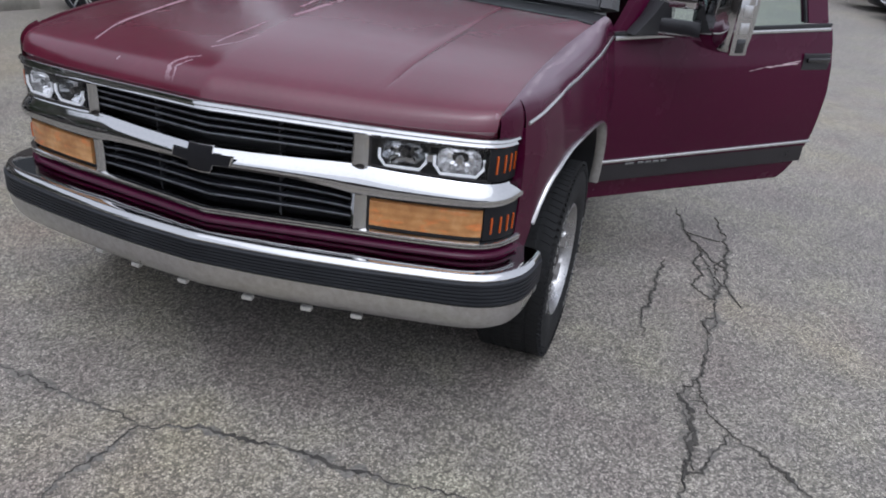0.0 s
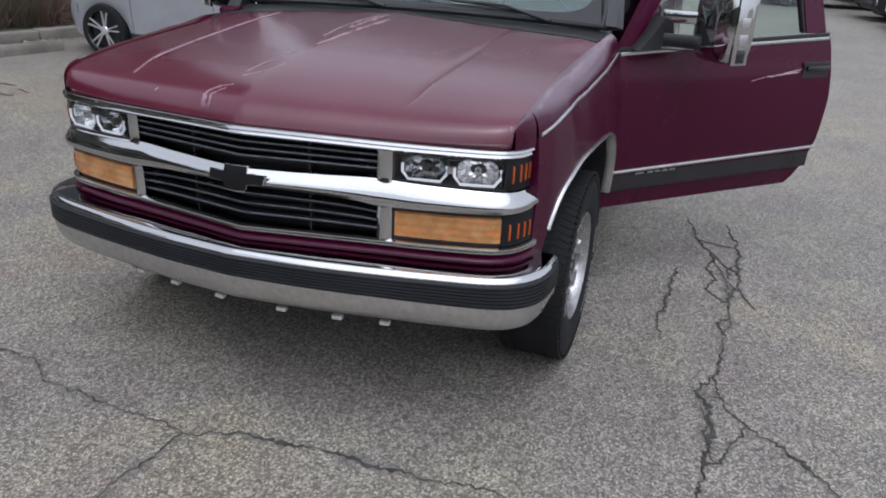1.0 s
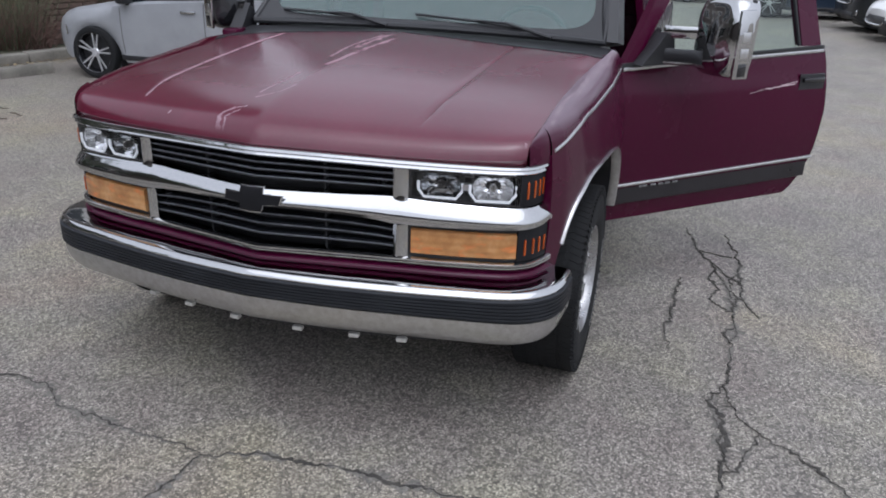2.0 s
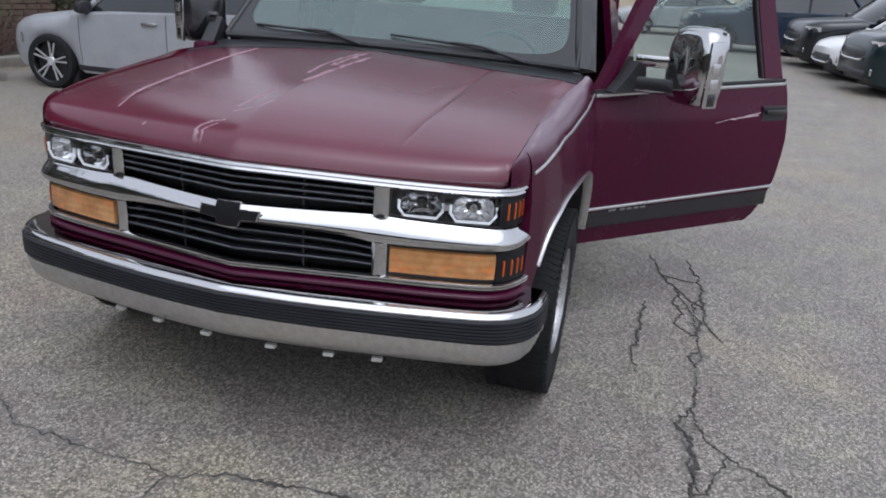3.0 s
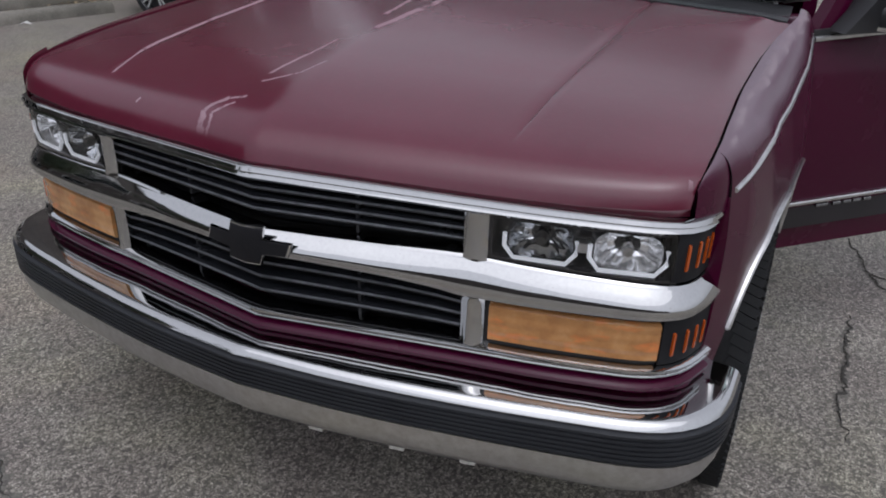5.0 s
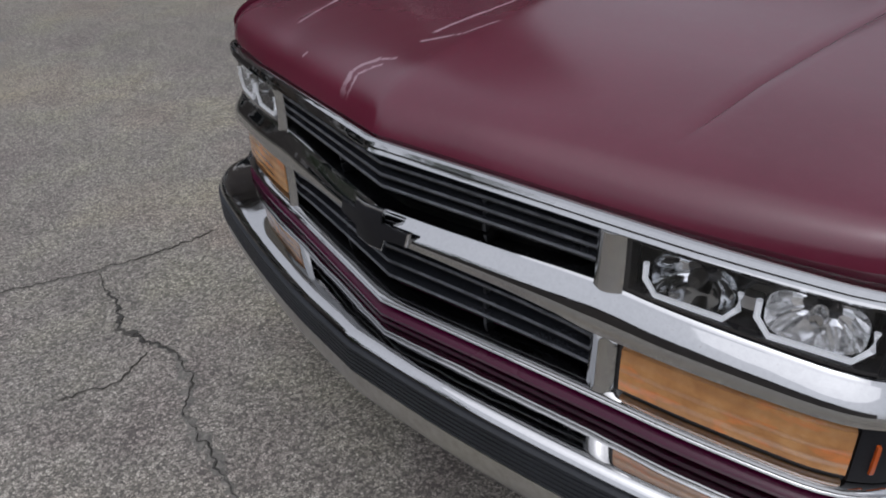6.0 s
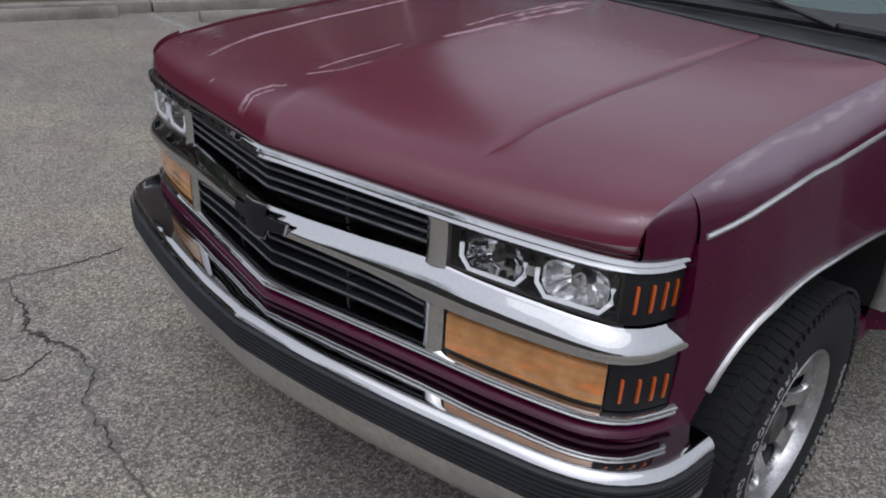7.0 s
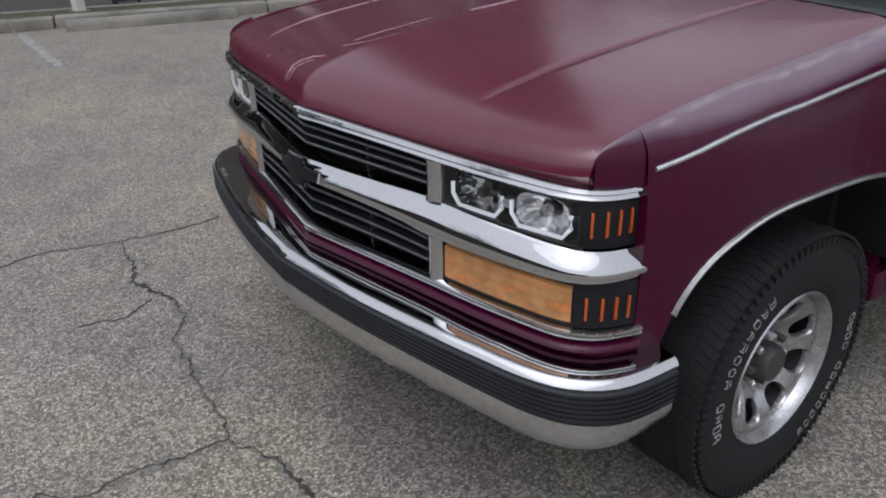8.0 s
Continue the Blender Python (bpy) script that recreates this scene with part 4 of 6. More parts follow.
def fender(sg):
    rows = []
    ys = sorted(set([round(0.286 + 0.0248 * i, 4) for i in range(41)] + [0.345, 0.35, 0.36, 1.33 - 0.04]))
    ys = [y for y in ys if y <= 1.272] + [1.272]
    for y in ys:
        az = arch_z(y)
        zl = az if az else (0.548 if y < 0.4 else 0.44)
        zs = shoulder_z(y)
        col_ = []
        for i in range(15):
            z = zl + (zs - zl) * i / 14
            col_.append(Vector((sg * side_x(y, z), y, z)))
        x1, gx = side_x(y, zs), gap_x(y) + 0.004
        zt = lerp(EDGE, y) + 0.002 - (sag(y) + 0.010 if sg < 0 else 0.0)
        for i in range(1, 8):
            a = i / 7
            x = x1 + (gx - x1) * (1 - math.cos(a * math.pi / 2)) * 0.9 + (gx - x1) * a * 0.1
            z = zs + (zt - zs) * math.sin(a * math.pi / 2)
            col_.append(Vector((sg * x, y, z)))
        col_.append(Vector((sg * (gx - 0.002), y, zt - 0.03)))
        rows.append(col_)
    # nose wrap: runs forward over the lamp corner to the grille's end
    bm, vs = sheet(rows)
    # forward tip between hood and lamp
    tip = []
    for y in (0.286, 0.274, 0.26, 0.246, 0.232, 0.22, 0.21, 0.20, 0.192):
        p_, _ = NOSE.at(lerp([(q[1], s_) for q, s_ in zip(NOSE.pts, NOSE.len)], y))
        gx = gap_x(y) + 0.004
        k_ = (0.286 - y) / 0.094
        x1 = max(side_x(0.286, 1.0) * (1 - k_) + k_ * (gx + 0.004), gx + 0.003)
        x1 = max(min(x1, p_.x + 0.010), gx + 0.003)
        zt = lerp(EDGE, y) + 0.002
        zs = min(shoulder_z(0.286) - 0.020 * k_ ** 1.5, zt - 0.004)
        row = [Vector((sg * x1, y, 0.955)), Vector((sg * x1, y, zs))]
        for i in range(1, 8):
            a = i / 7
            x = x1 + (gx - x1) * (1 - math.cos(a * math.pi / 2)) * 0.9 + (gx - x1) * a * 0.1
            row.append(Vector((sg * x, y, zs + (zt - zs) * math.sin(a * math.pi / 2))))
        row.append(Vector((sg * (gx - 0.002), y, zt - 0.03)))
        tip.append(row)
    sheet(tip, bm)
    ob = part("fender", bm, FENDER_PAINT if sg > 0 else HOOD_PAINT, truck, "burgundy front fender with peeling paint on top" if sg > 0 else "burgundy front fender", smooth=45)
    # inner front return beside the lamps
    bm, _ = sheet([[Vector((sg * side_x(0.286, z), 0.286, z)) for z in (0.545, 0.7, 0.8, 0.9, 0.98)], [Vector((sg * 0.80, 0.30, z)) for z in (0.545, 0.7, 0.8, 0.9, 0.98)]])
    part("front_return", bm, PAINT, ob)
    # wheel-arch moulding
    pts = []
    for i in range(41):
        a = math.pi * (0.115 + 0.855 * i / 40)
        q = -math.cos(a)
        y = ARCH_Y + ARCH_A * math.copysign(abs(q) ** 0.9, q) * 0.999
        z = arch_z(y) or ARCH_Z0
        pts.append((y, z))
    rws = []
    for y, z in pts:
        dy, dz = ARCH_Y - y, (ARCH_Z0 - 0.25) - z
        ln = math.hypot(dy, dz)
        dy, dz = dy / ln, dz / ln
        x = side_x(y, z)
        rws.append([Vector((sg * (x + o), y + dy * e, z + dz * e)) for o, e in ((-0.002, -0.008), (0.006, -0.0075), (0.009, -0.004), (0.008, 0.001), (0.003, 0.004), (-0.03, 0.004))])
    bm, _ = sheet(rws)
    part("arch_moulding", bm, SATIN, ob, "bright wheel-arch moulding")
    # inner wheel housing
    rws = []
    for y, z in pts:
        rws.append([Vector((sg * x, y, z - 0.004)) for x in (side_x(y, z) - 0.01, 0.80, 0.56)])
    bm, _ = sheet(rws)
    part("wheel_housing", bm, BLACK, ob)
    # bright strip along the shoulder
    rws = []
    for i in range(21):
        y = 0.30 + 0.965 * i / 20
        z = shoulder_z(y)
        x = side_x(y, z)
        rws.append([Vector((sg * (x + o), y, z + e)) for o, e in ((-0.003, -0.0055), (0.005, -0.005), (0.006, 0.0), (0.003, 0.0045), (-0.004, 0.005))])
    bm, vs2 = sheet(rws, closed=True)
    caps(bm, vs2)
    part("shoulder_strip", bm, SATIN, ob, "thin bright shoulder strip")
    return ob


fender(1)
fender(-1)


# wheels
def wheel(name="wheel"):
    """A wheel about the x axis, its face towards +x, round the origin."""
    w = new(name)
    prof = [(0.205, -0.10), (0.225, -0.112), (0.29, -0.117), (0.335, -0.112), (0.356, -0.100), (0.364, -0.080), (0.366, 0.0), (0.364, 0.080), (0.356, 0.100), (0.335, 0.112), (0.31, 0.1165), (0.29, 0.1175), (0.262, 0.117), (0.240, 0.114), (0.222, 0.109), (0.207, 0.098)]
    ty = part("tyre", lathe(prof, 72), RUBBER, w, "worn black tyre with white lettering")
    bm = bmesh.new()
    for q in range(90):
        a = 2 * math.pi * q / 90
        rot = Matrix.Rotation(a, 4, 'X')
        for x, sk, wd in ((-0.088, 0.3, 0.046), (0.088, -0.3, 0.046), (-0.034, -0.25, 0.04), (0.034, 0.25, 0.04)):
            mm = rot @ Matrix.Translation((x, 0, 0.364)) @ Matrix.Rotation(sk, 4, 'Z')
            bmesh.ops.create_cube(bm, size=1.0, matrix=mm @ Matrix.Diagonal((wd, 0.0225, 0.008, 1)))
        for x in (-0.113, 0.113):
            mm = rot @ Matrix.Translation((x, 0, 0.343))
            bmesh.ops.create_cube(bm, size=1.0, matrix=mm @ Matrix.Diagonal((0.006, 0.011, 0.020, 1)))
    tagged(part("tread", bm, RUBBER, ty, smooth=0), kind="stuff")
    bm = bmesh.new()
    rnd = random.Random(5)
    for a0, k in ((0.10, 13), (3.20, 13)):
        for i in range(k):
            if i == 8:
                continue
            mm = Matrix.Rotation(a0 + i * 0.105, 4, 'X') @ Matrix.Translation((0.1180, 0, 0.290))
            hl_, wd_ = rnd.uniform(0.024, 0.028), rnd.uniform(0.016, 0.020)
            for dy_ in (-wd_ / 2, wd_ / 2):
                bmesh.ops.create_cube(bm, size=1.0, matrix=mm @ Matrix.Translation((0, dy_, 0)) @ Matrix.Diagonal((0.0024, 0.0030, hl_ * rnd.uniform(0.55, 1.0), 1)))
            for dz_ in (-0.5, rnd.choice((0.0, 0.5))):
                bmesh.ops.create_cube(bm, size=1.0, matrix=mm @ Matrix.Translation((0, 0, dz_ * hl_)) @ Matrix.Diagonal((0.0024, wd_ * rnd.uniform(0.6, 1.0), 0.0030, 1)))
    tagged(part("lettering", bm, WHITE_RUBBER, ty, "worn white raised lettering bars", smooth=0), kind="stuff")
    rm = part("rim", lathe([(0.207, 0.098), (0.212, 0.104), (0.208, 0.108), (0.200, 0.100), (0.194, 0.084), (0.190, 0.070)], 72), ALLOY, w, "silver alloy wheel pierced by eight rounded windows")
    part("barrel", lathe([(0.190, 0.070), (0.182, 0.04), (0.178, -0.09)], 48), BLACK, rm)
    # dished face pierced by eight windows
    K, M = 8, 28
    bm = bmesh.new()
    r0, r1 = 0.070, 0.191
    for q in range(K):
        am, hw = 2 * math.pi * q / K, math.pi / K
        outer = []
        for i in range(M):
            t_ = i / M * 4
            if t_ < 1:
                rr, aa = r0, -hw + 2 * hw * t_
            elif t_ < 2:
                rr, aa = r0 + (r1 - r0) * (t_ - 1), hw
            elif t_ < 3:
                rr, aa = r1, hw - 2 * hw * (t_ - 2)
            else:
                rr, aa = r1 - (r1 - r0) * (t_ - 3), -hw
            outer.append((rr, aa))
        loop0, loop1, loop2, loop3 = [], [], [], []

        def disc(rr, aa, dx=0.0):
            x = lerp([(0.070, 0.034), (0.086, 0.036), (0.105, 0.046), (0.145, 0.072), (0.172, 0.082), (0.191, 0.078)], rr) + dx
            return Vector((x, rr * math.cos(am + aa), rr * math.sin(am + aa)))

        def window(ang, k):
            # rounded window, wider towards the rim
            ca, sa = math.cos(ang), math.sin(ang)
            hx = 0.142 + k * 0.031 * math.copysign(abs(ca) ** 0.75, ca)
            return hx, k * 0.0335 * math.copysign(abs(sa) ** 0.8, sa) * (0.85 + 0.25 * (hx - 0.10) / 0.07)
        for rr, aa in outer:
            ang = math.atan2(rr * math.sin(aa), rr * math.cos(aa) - 0.142)
            hx, hy = window(ang, 1.0)
            h2x, h2y = window(ang, 1.07)
            loop0.append(disc(rr, aa))
            loop1.append(disc(math.hypot(h2x, h2y), math.atan2(h2y, h2x)))
            loop2.append(disc(math.hypot(hx, hy), math.atan2(hy, hx), -0.006))
            loop3.append(disc(math.hypot(hx, hy), math.atan2(hy, hx), -0.018))
        sheet([loop0, loop1, loop2, loop3], bm, True)
    bmesh.ops.remove_doubles(bm, verts=bm.verts[:], dist=0.0005)
    part("disc", bm, ALLOY, rm)
    part("brake_drum", lathe([(0.001, -0.03), (0.15, -0.03), (0.165, -0.045), (0.165, -0.10)], 40), RUBBER, w, "dark brake drum")
    part("hub_cap", lathe([(0.082, 0.020), (0.082, 0.031), (0.060, 0.034), (0.052, 0.040), (0.050, 0.072), (0.044, 0.082), (0.022, 0.086), (0.001, 0.087)], 40), DARK_STEEL, rm, "dark steel hub ringed by nuts")
    for q in range(8):
        a = 2 * math.pi * q / 8 + 0.3
        part("lug_nut", lathe([(0.0125, 0.03), (0.0125, 0.060), (0.009, 0.066), (0.001, 0.067)], 6, m=Matrix.Translation((0, 0.071 * math.cos(a), 0.071 * math.sin(a)))), SATIN if q % 3 else DARK_STEEL, rm)
    return w


w1 = wheel()
w1.matrix_world = pose(0.876, WY, WZ, 25, 0, 0)
w1.parent = truck
WB = 3.34
for x, y, rz, rx in ((-0.860, WY, 180, 60), (0.860, WY + WB, 0, 110), (-0.860, WY + WB, 180, 10)):
    copy_thing(w1, pose(x, y, WZ, rx, 0, rz))

# cab: cowl, windscreen, pillars, roof, back wall, floor, seat, dash
cabin_mat = CABIN
def ws(x_f, v):
    """Windscreen: across -1..1, v from base to top."""
    xb, xt = 0.868, 0.75
    x = x_f * (xb + (xt - xb) * v)
    y = 1.55 - 0.08 * abs(x_f) ** 2.2 + 0.58 * v
    z = 1.196 - 0.008 * x_f * x_f + 0.53 * v
    return Vector((x, y, z))


bm, _ = sheet([[ws(i / 12, v / 8) for i in range(-12, 13)] for v in range(9)])
windscreen = part("windscreen", bm, WINDSHIELD, truck, "dusty green-tinted windscreen with sky sheen in its colour")
windscreen.visible_shadow = False
face_out(windscreen, Vector((0, -0.6, 0.8)))
edge = [ws(-1, v / 8) for v in range(9)] + [ws(i / 8, 1) for i in range(-7, 8)] + [ws(1, 1 - v / 8) for v in range(9)] + [ws(-i / 8, 0) for i in range(-7, 8)]
part("windscreen_seal", tube(edge + [edge[0]], 0.016, k=8), BLACK, windscreen, "black rubber seal")
bm, _ = sheet([[Vector((x, (1 - f_) * hood_rear(x) + f_ * (ws(x / 0.868, 0).y + 0.012) + 0.004, (1 - f_) * hood_z(x, 1.0).z + f_ * 1.188 + dz)) for x in [i * 0.09 for i in range(-10, 11)]] for f_, dz in ((0.0, -0.03), (0.01, 0.003), (0.12, 0.004), (0.3, -0.014), (0.9, -0.016), (1.0, -0.05))])
part("cowl", bm, BLACK, truck, "black plastic cowl panel below the windscreen")
# printed black border inside the glass, with rounded corners
outer_ = [ws(math.copysign(min(1.0, abs(math.cos(a)) * 1.42), math.cos(a)), 0.5 + 0.5 * max(-1.0, min(1.0, math.sin(a) * 1.42))) for a in (math.pi * (q + 0.5) / 48 for q in range(96))]
inner_ = [ws(0.948 * math.copysign(abs(math.cos(a)) ** 0.22, math.cos(a)), 0.512 + 0.458 * math.copysign(abs(math.sin(a)) ** 0.34, math.sin(a))) for a in (math.pi * (q + 0.5) / 48 for q in range(96))]
bm, _ = sheet([[c + Vector((0, -0.004, 0.004)) for c in outer_], [c + Vector((0, -0.004, 0.004)) for c in inner_]], None, True)
part("black_border", bm, BLACK, windscreen, "printed black border round the glass", smooth=60)
for sg in (-1, 1):
    a = [ws(sg * 1.0, v / 8) for v in range(9)]
    th = 1.0 if sg > 0 else 0.45
    rows = [[p + Vector((sg * o * th, d, h)) for o, d, h in ((0.004, -0.006, 0.008), (0.055, 0.01, 0.004), (0.075, 0.07, -0.01), (0.03, 0.10, -0.02), (0.0, 0.03, -0.02))] for p in a]
    bm, v2 = sheet(rows, None, True)
    caps(bm, v2)
    part("a_pillar", bm, BLACK, truck, "black-trimmed windscreen pillar")
# roof
rows = []
for j in range(9):
    v = j / 8
    y = 2.14 + 0.92 * v
    rows.append([Vector((i / 12 * 0.80, y + 0.02 * abs(i / 12) ** 2, 1.735 + 0.045 * math.sin(math.pi * min(1, 0.12 + v * 0.8)) - 0.05 * abs(i / 12) ** 4)) for i in range(-12, 13)])
bm, _ = sheet(rows)
sheet([[c.co + Vector((0, 0, -0.03)) for c in bm.verts[:25]], [c.co + Vector((0, 0, 0)) for c in bm.verts[:25]]], bm)
part("roof", bm, PAINT, truck, "burgundy cab roof")
part("headliner", box((0, 2.6, 1.70), (1.5, 0.86, 0.012)), cabin_mat, truck)
# back of cab with rear window
for c, s in (((0, 3.06, 0.86), (1.86, 0.04, 0.66)), ((0, 3.06, 1.69), (1.56, 0.04, 0.08)), ((-0.80, 3.06, 1.43), (0.22, 0.04, 0.48)), ((0.80, 3.06, 1.43), (0.22, 0.04, 0.48))):
    part("cab_back", box(c, s, bevel=0.008), PAINT, truck)
part("rear_window", box((0, 3.06, 1.43), (1.38, 0.008, 0.46)), SIDE_GLASS, truck, "green-tinted rear window").visible_shadow = False
for sg in (-1, 1):
    bm, v2 = sheet([[Vector((sg * x, y, z)) for x, y in ((0.955 - dx, 2.50), (0.955 - dx, 3.07), (0.915 - dx, 3.07), (0.915 - dx, 2.50))] for z, dx in ((0.45, 0.0), (1.15, 0.0), (1.45, 0.06), (1.72, 0.14))], None, True)
    caps(bm, v2)
    part("b_pillar", bm, PAINT, truck, "burgundy rear cab pillar")
    part("rocker", box((sg * 0.92, 1.9, 0.43), (0.09, 1.3, 0.10), bevel=0.02), PAINT, truck)
    part("hinge_pillar", box((sg * 0.90, 1.33, 0.80), (0.08, 0.10, 0.72), bevel=0.012), PAINT, truck)
part("cab_floor", box((0, 2.15, 0.50), (1.78, 1.75, 0.04)), CABIN, truck)
part("firewall", box((0, 1.22, 0.80), (1.64, 0.04, 0.62)), BLACK, truck)
bm, v2 = sheet([[Vector((x, y, z)) for y, z in ((1.42, 1.10), (1.50, 1.155), (1.64, 1.175), (1.86, 1.17), (1.92, 1.12), (1.92, 0.93), (1.78, 0.82), (1.42, 0.82))] for x in (-0.84, -0.4, 0.0, 0.4, 0.84)], None, True)
caps(bm, v2)
part("dashboard", bm, CABIN, truck, "grey plastic dashboard")
part("seat_cushion", box((0, 2.40, 0.74), (1.45, 0.52, 0.20), bevel=0.05), CLOTH, truck, "maroon cloth bench seat")
part("seat_back", box((0, 2.74, 1.04), (1.45, 0.18, 0.60), bevel=0.05, m=Matrix.Translation((0, 2.74, 0.8)) @ Matrix.Rotation(radians(-12), 4, 'X') @ Matrix.Translation((0, -2.74, -0.8))), CLOTH, truck)
for sg in (-1, 1):
    part("headrest", box((sg * 0.42, 2.86, 1.42), (0.28, 0.10, 0.16), bevel=0.04), CLOTH, truck)
ring = [(0.42 + 0.19 * math.cos(a), 2.06 - 0.08 * math.sin(a), 1.11 + 0.17 * math.sin(a)) for a in (2 * math.pi * q / 32 for q in range(33))]
st = part("steering_wheel", tube(ring, 0.014, k=10), BLACK, truck, "black steering wheel")
part("spoke", box((0.42, 2.05, 1.11), (0.34, 0.03, 0.05), bevel=0.01), BLACK, st)
part("column", tube([(0.42, 2.05, 1.11), (0.42, 1.80, 1.03)], 0.04, k=12), BLACK, st)


# wipers
def wiper(x0, x1):
    b_ = ws(x0 / 0.86, -0.02)
    t_ = ws(x1 / 0.86, 0.075)
    up = Vector((0, -0.022, 0.022))
    arm = part("wiper", tube([b_ + up * 0.6, b_.lerp(t_, 0.35) + up * 2.0, b_.lerp(t_, 0.62) + up * 1.4], [0.010, 0.007, 0.005], k=8), BLACK, truck, "black windscreen wiper")
    q1 = ws((x0 + (x1 - x0) * 0.22) / 0.86, 0.035)
    e0 = ws((x1 + (x1 - x0) * 0.16) / 0.86, 0.085)
    part("blade", tube([e0 + up * 0.45, e0.lerp(q1, 0.5) + up * 0.7, q1 + up * 0.45], 0.007, k=6), BLACK, arm)


wiper(0.62, 0.04)
wiper(-0.18, -0.66)

# ---- doors ----
def door(sg, m):
    """A front door in its own frame: u from the hinge backwards (+x), outward is -y, z up from the ground."""
    d = new("door")
    d.parent = truck
    tagged(d, "wide open burgundy driver door with bright mouldings" if sg > 0 else "closed burgundy passenger door")
    d.matrix_world = m

    def rear_u(z):
        return lerp([(0.46, 1.090), (0.49, 1.128), (0.56, 1.165), (0.68, 1.200), (0.88, 1.212), (1.10, 1.185), (1.20, 1.155)], z)

    def bot(u):
        return lerp([(0.0, 0.434), (1.09, 0.456)], u)

    def belt(u):
        return lerp([(0, 1.112), (0.19, 1.122), (1.16, 1.158)], u)

    def out_y(u, z):
        t_ = (z - 0.84) / 0.34
        w = -0.030 * max(0, t_) ** 2.2 if t_ > 0 else -0.045 * min(1, (0.84 - z) / 0.38) ** 2
        w += -0.006 * max(0.0, min(1.0, (z - 1.02) / 0.02)) * 0.8
        return -w
    rows, ins = [], []
    for i in range(25):
        fu = i / 24
        row, rin = [], []
        for j in range(23):
            fz = j / 22
            z_ = bot(fu * 1.1) + (belt(fu * 1.16) - bot(fu * 1.1)) * fz
            u = 0.004 + (rear_u(z_) - 0.004) * fu
            row.append(Vector((u, sg * out_y(u, z_), z_)))
            rin.append(Vector((u, sg * 0.085, z_)))
        rows.append(row)
        ins.append(rin)
    bm, vo = sheet(rows)
    bm, vi = sheet(ins, bm, idx=1)
    for a, c in ((vo[0], vi[0]), (vo[-1], vi[-1])):
        for k in range(len(a) - 1):
            bm.faces.new((a[k], a[k + 1], c[k + 1], c[k]))
    for k in range(len(vo) - 1):
        bm.faces.new((vo[k][0], vo[k + 1][0], vi[k + 1][0], vi[k][0]))
        bm.faces.new((vo[k][-1], vo[k + 1][-1], vi[k + 1][-1], vi[k][-1]))
    part("door_shell", bm, [DOOR_PAINT, CABIN], d, smooth=40)

    def strip(u0, u1, zf, h, o, m_, nm, lab="", steps=16):
        r = []
        for i in range(steps + 1):
            u = u0 + (u1 - u0) * i / steps
            z = zf(u)
            y = out_y(u, z)
            r.append([Vector((u, sg * (y - a), z + e * h)) for a, e in ((-0.002, -0.5), (o * 0.8, -0.46), (o, -0.2), (o, 0.2), (o * 0.8, 0.46), (-0.002, 0.5))])
        bm, vv = sheet(r)
        return part(nm, bm, m_, d, lab)
    strip(0.006, 1.155, lambda u: belt(u) - 0.004, 0.015, 0.008, SATIN, "belt_strip", "thin bright belt strip")
    strip(0.006, 1.192, lambda u: lerp([(0, 0.603), (1.2, 0.644)], u), 0.014, 0.011, SATIN, "moulding", "thin bright door moulding")
    strip(0.006, 1.176, lambda u: lerp([(0, 0.555), (1.2, 0.587)], u), 0.086, 0.006, DOOR_BAND, "dark_band", "black lower door band")
    for u, w_ in ((0.16, 0.045), (0.225, 0.03), (0.265, 0.03), (0.305, 0.03), (0.345, 0.03)):
        strip(u, u + w_, lambda q: lerp([(0, 0.586), (1.2, 0.612)], q), 0.011, 0.0075, BADGE, "badge_bar", "dull badge bar", 3)
    strip(0.0, 1.16, lambda u: belt(u) + 0.012, 0.018, 0.004, BLACK, "window_seal")
    # handle in its recess
    strip(1.015, 1.175, lambda u: 1.014, 0.074, 0.004, BLACK, "handle_recess", "black recessed door handle", 6)
    part("handle", box((1.098, sg * (out_y(1.1, 1.02) - 0.012), 1.024), (0.135, 0.014, 0.022), bevel=0.005), GLOSS_BLACK, d)
    # window frame
    fr = [(0.02, 1.120), (0.055, 1.175), (0.245, 1.470), (0.36, 1.660), (0.42, 1.685), (0.98, 1.705), (1.03, 1.690), (1.06, 1.630), (1.09, 1.470), (1.150, 1.175)]
    fi = [(0.085, 1.135), (0.115, 1.175), (0.325, 1.470), (0.425, 1.610), (0.465, 1.635), (0.935, 1.655), (0.955, 1.650), (0.965, 1.610), (0.978, 1.470), (1.030, 1.175)]

    if sg < 0:  # the closed door's frame lies along the windscreen pillar
        fr, fi = [[(u + (0.24 if k < 5 else 0.0), z) for k, (u, z) in enumerate(line)] for line in (fr, fi)]

    def lean(z):
        return max(0.0, z - 1.14) * 0.22 + 0.034
    bm = bmesh.new()
    A = [bm.verts.new((u, sg * lean(z), z)) for u, z in fr]
    B = [bm.verts.new((u, sg * lean(z), z)) for u, z in fi]
    C = [bm.verts.new((u, sg * (lean(z) + 0.045), z)) for u, z in fi]
    D = [bm.verts.new((u, sg * (lean(z) + 0.045), z)) for u, z in fr]
    for k in range(len(fr) - 1):
        for p_, q_ in ((A, B), (B, C), (C, D), (D, A)):
            bm.faces.new((p_[k], p_[k + 1], q_[k + 1], q_[k]))
    bmesh.ops.bevel(bm, geom=[e for e in bm.edges if not e.is_boundary and len(e.link_faces) == 2 and e.calc_face_angle(0) > 0.9], offset=0.006, segments=2, affect='EDGES', profile=0.5)
    part("window_frame", bm, PAINT, d, smooth=50)
    bm = bmesh.new()
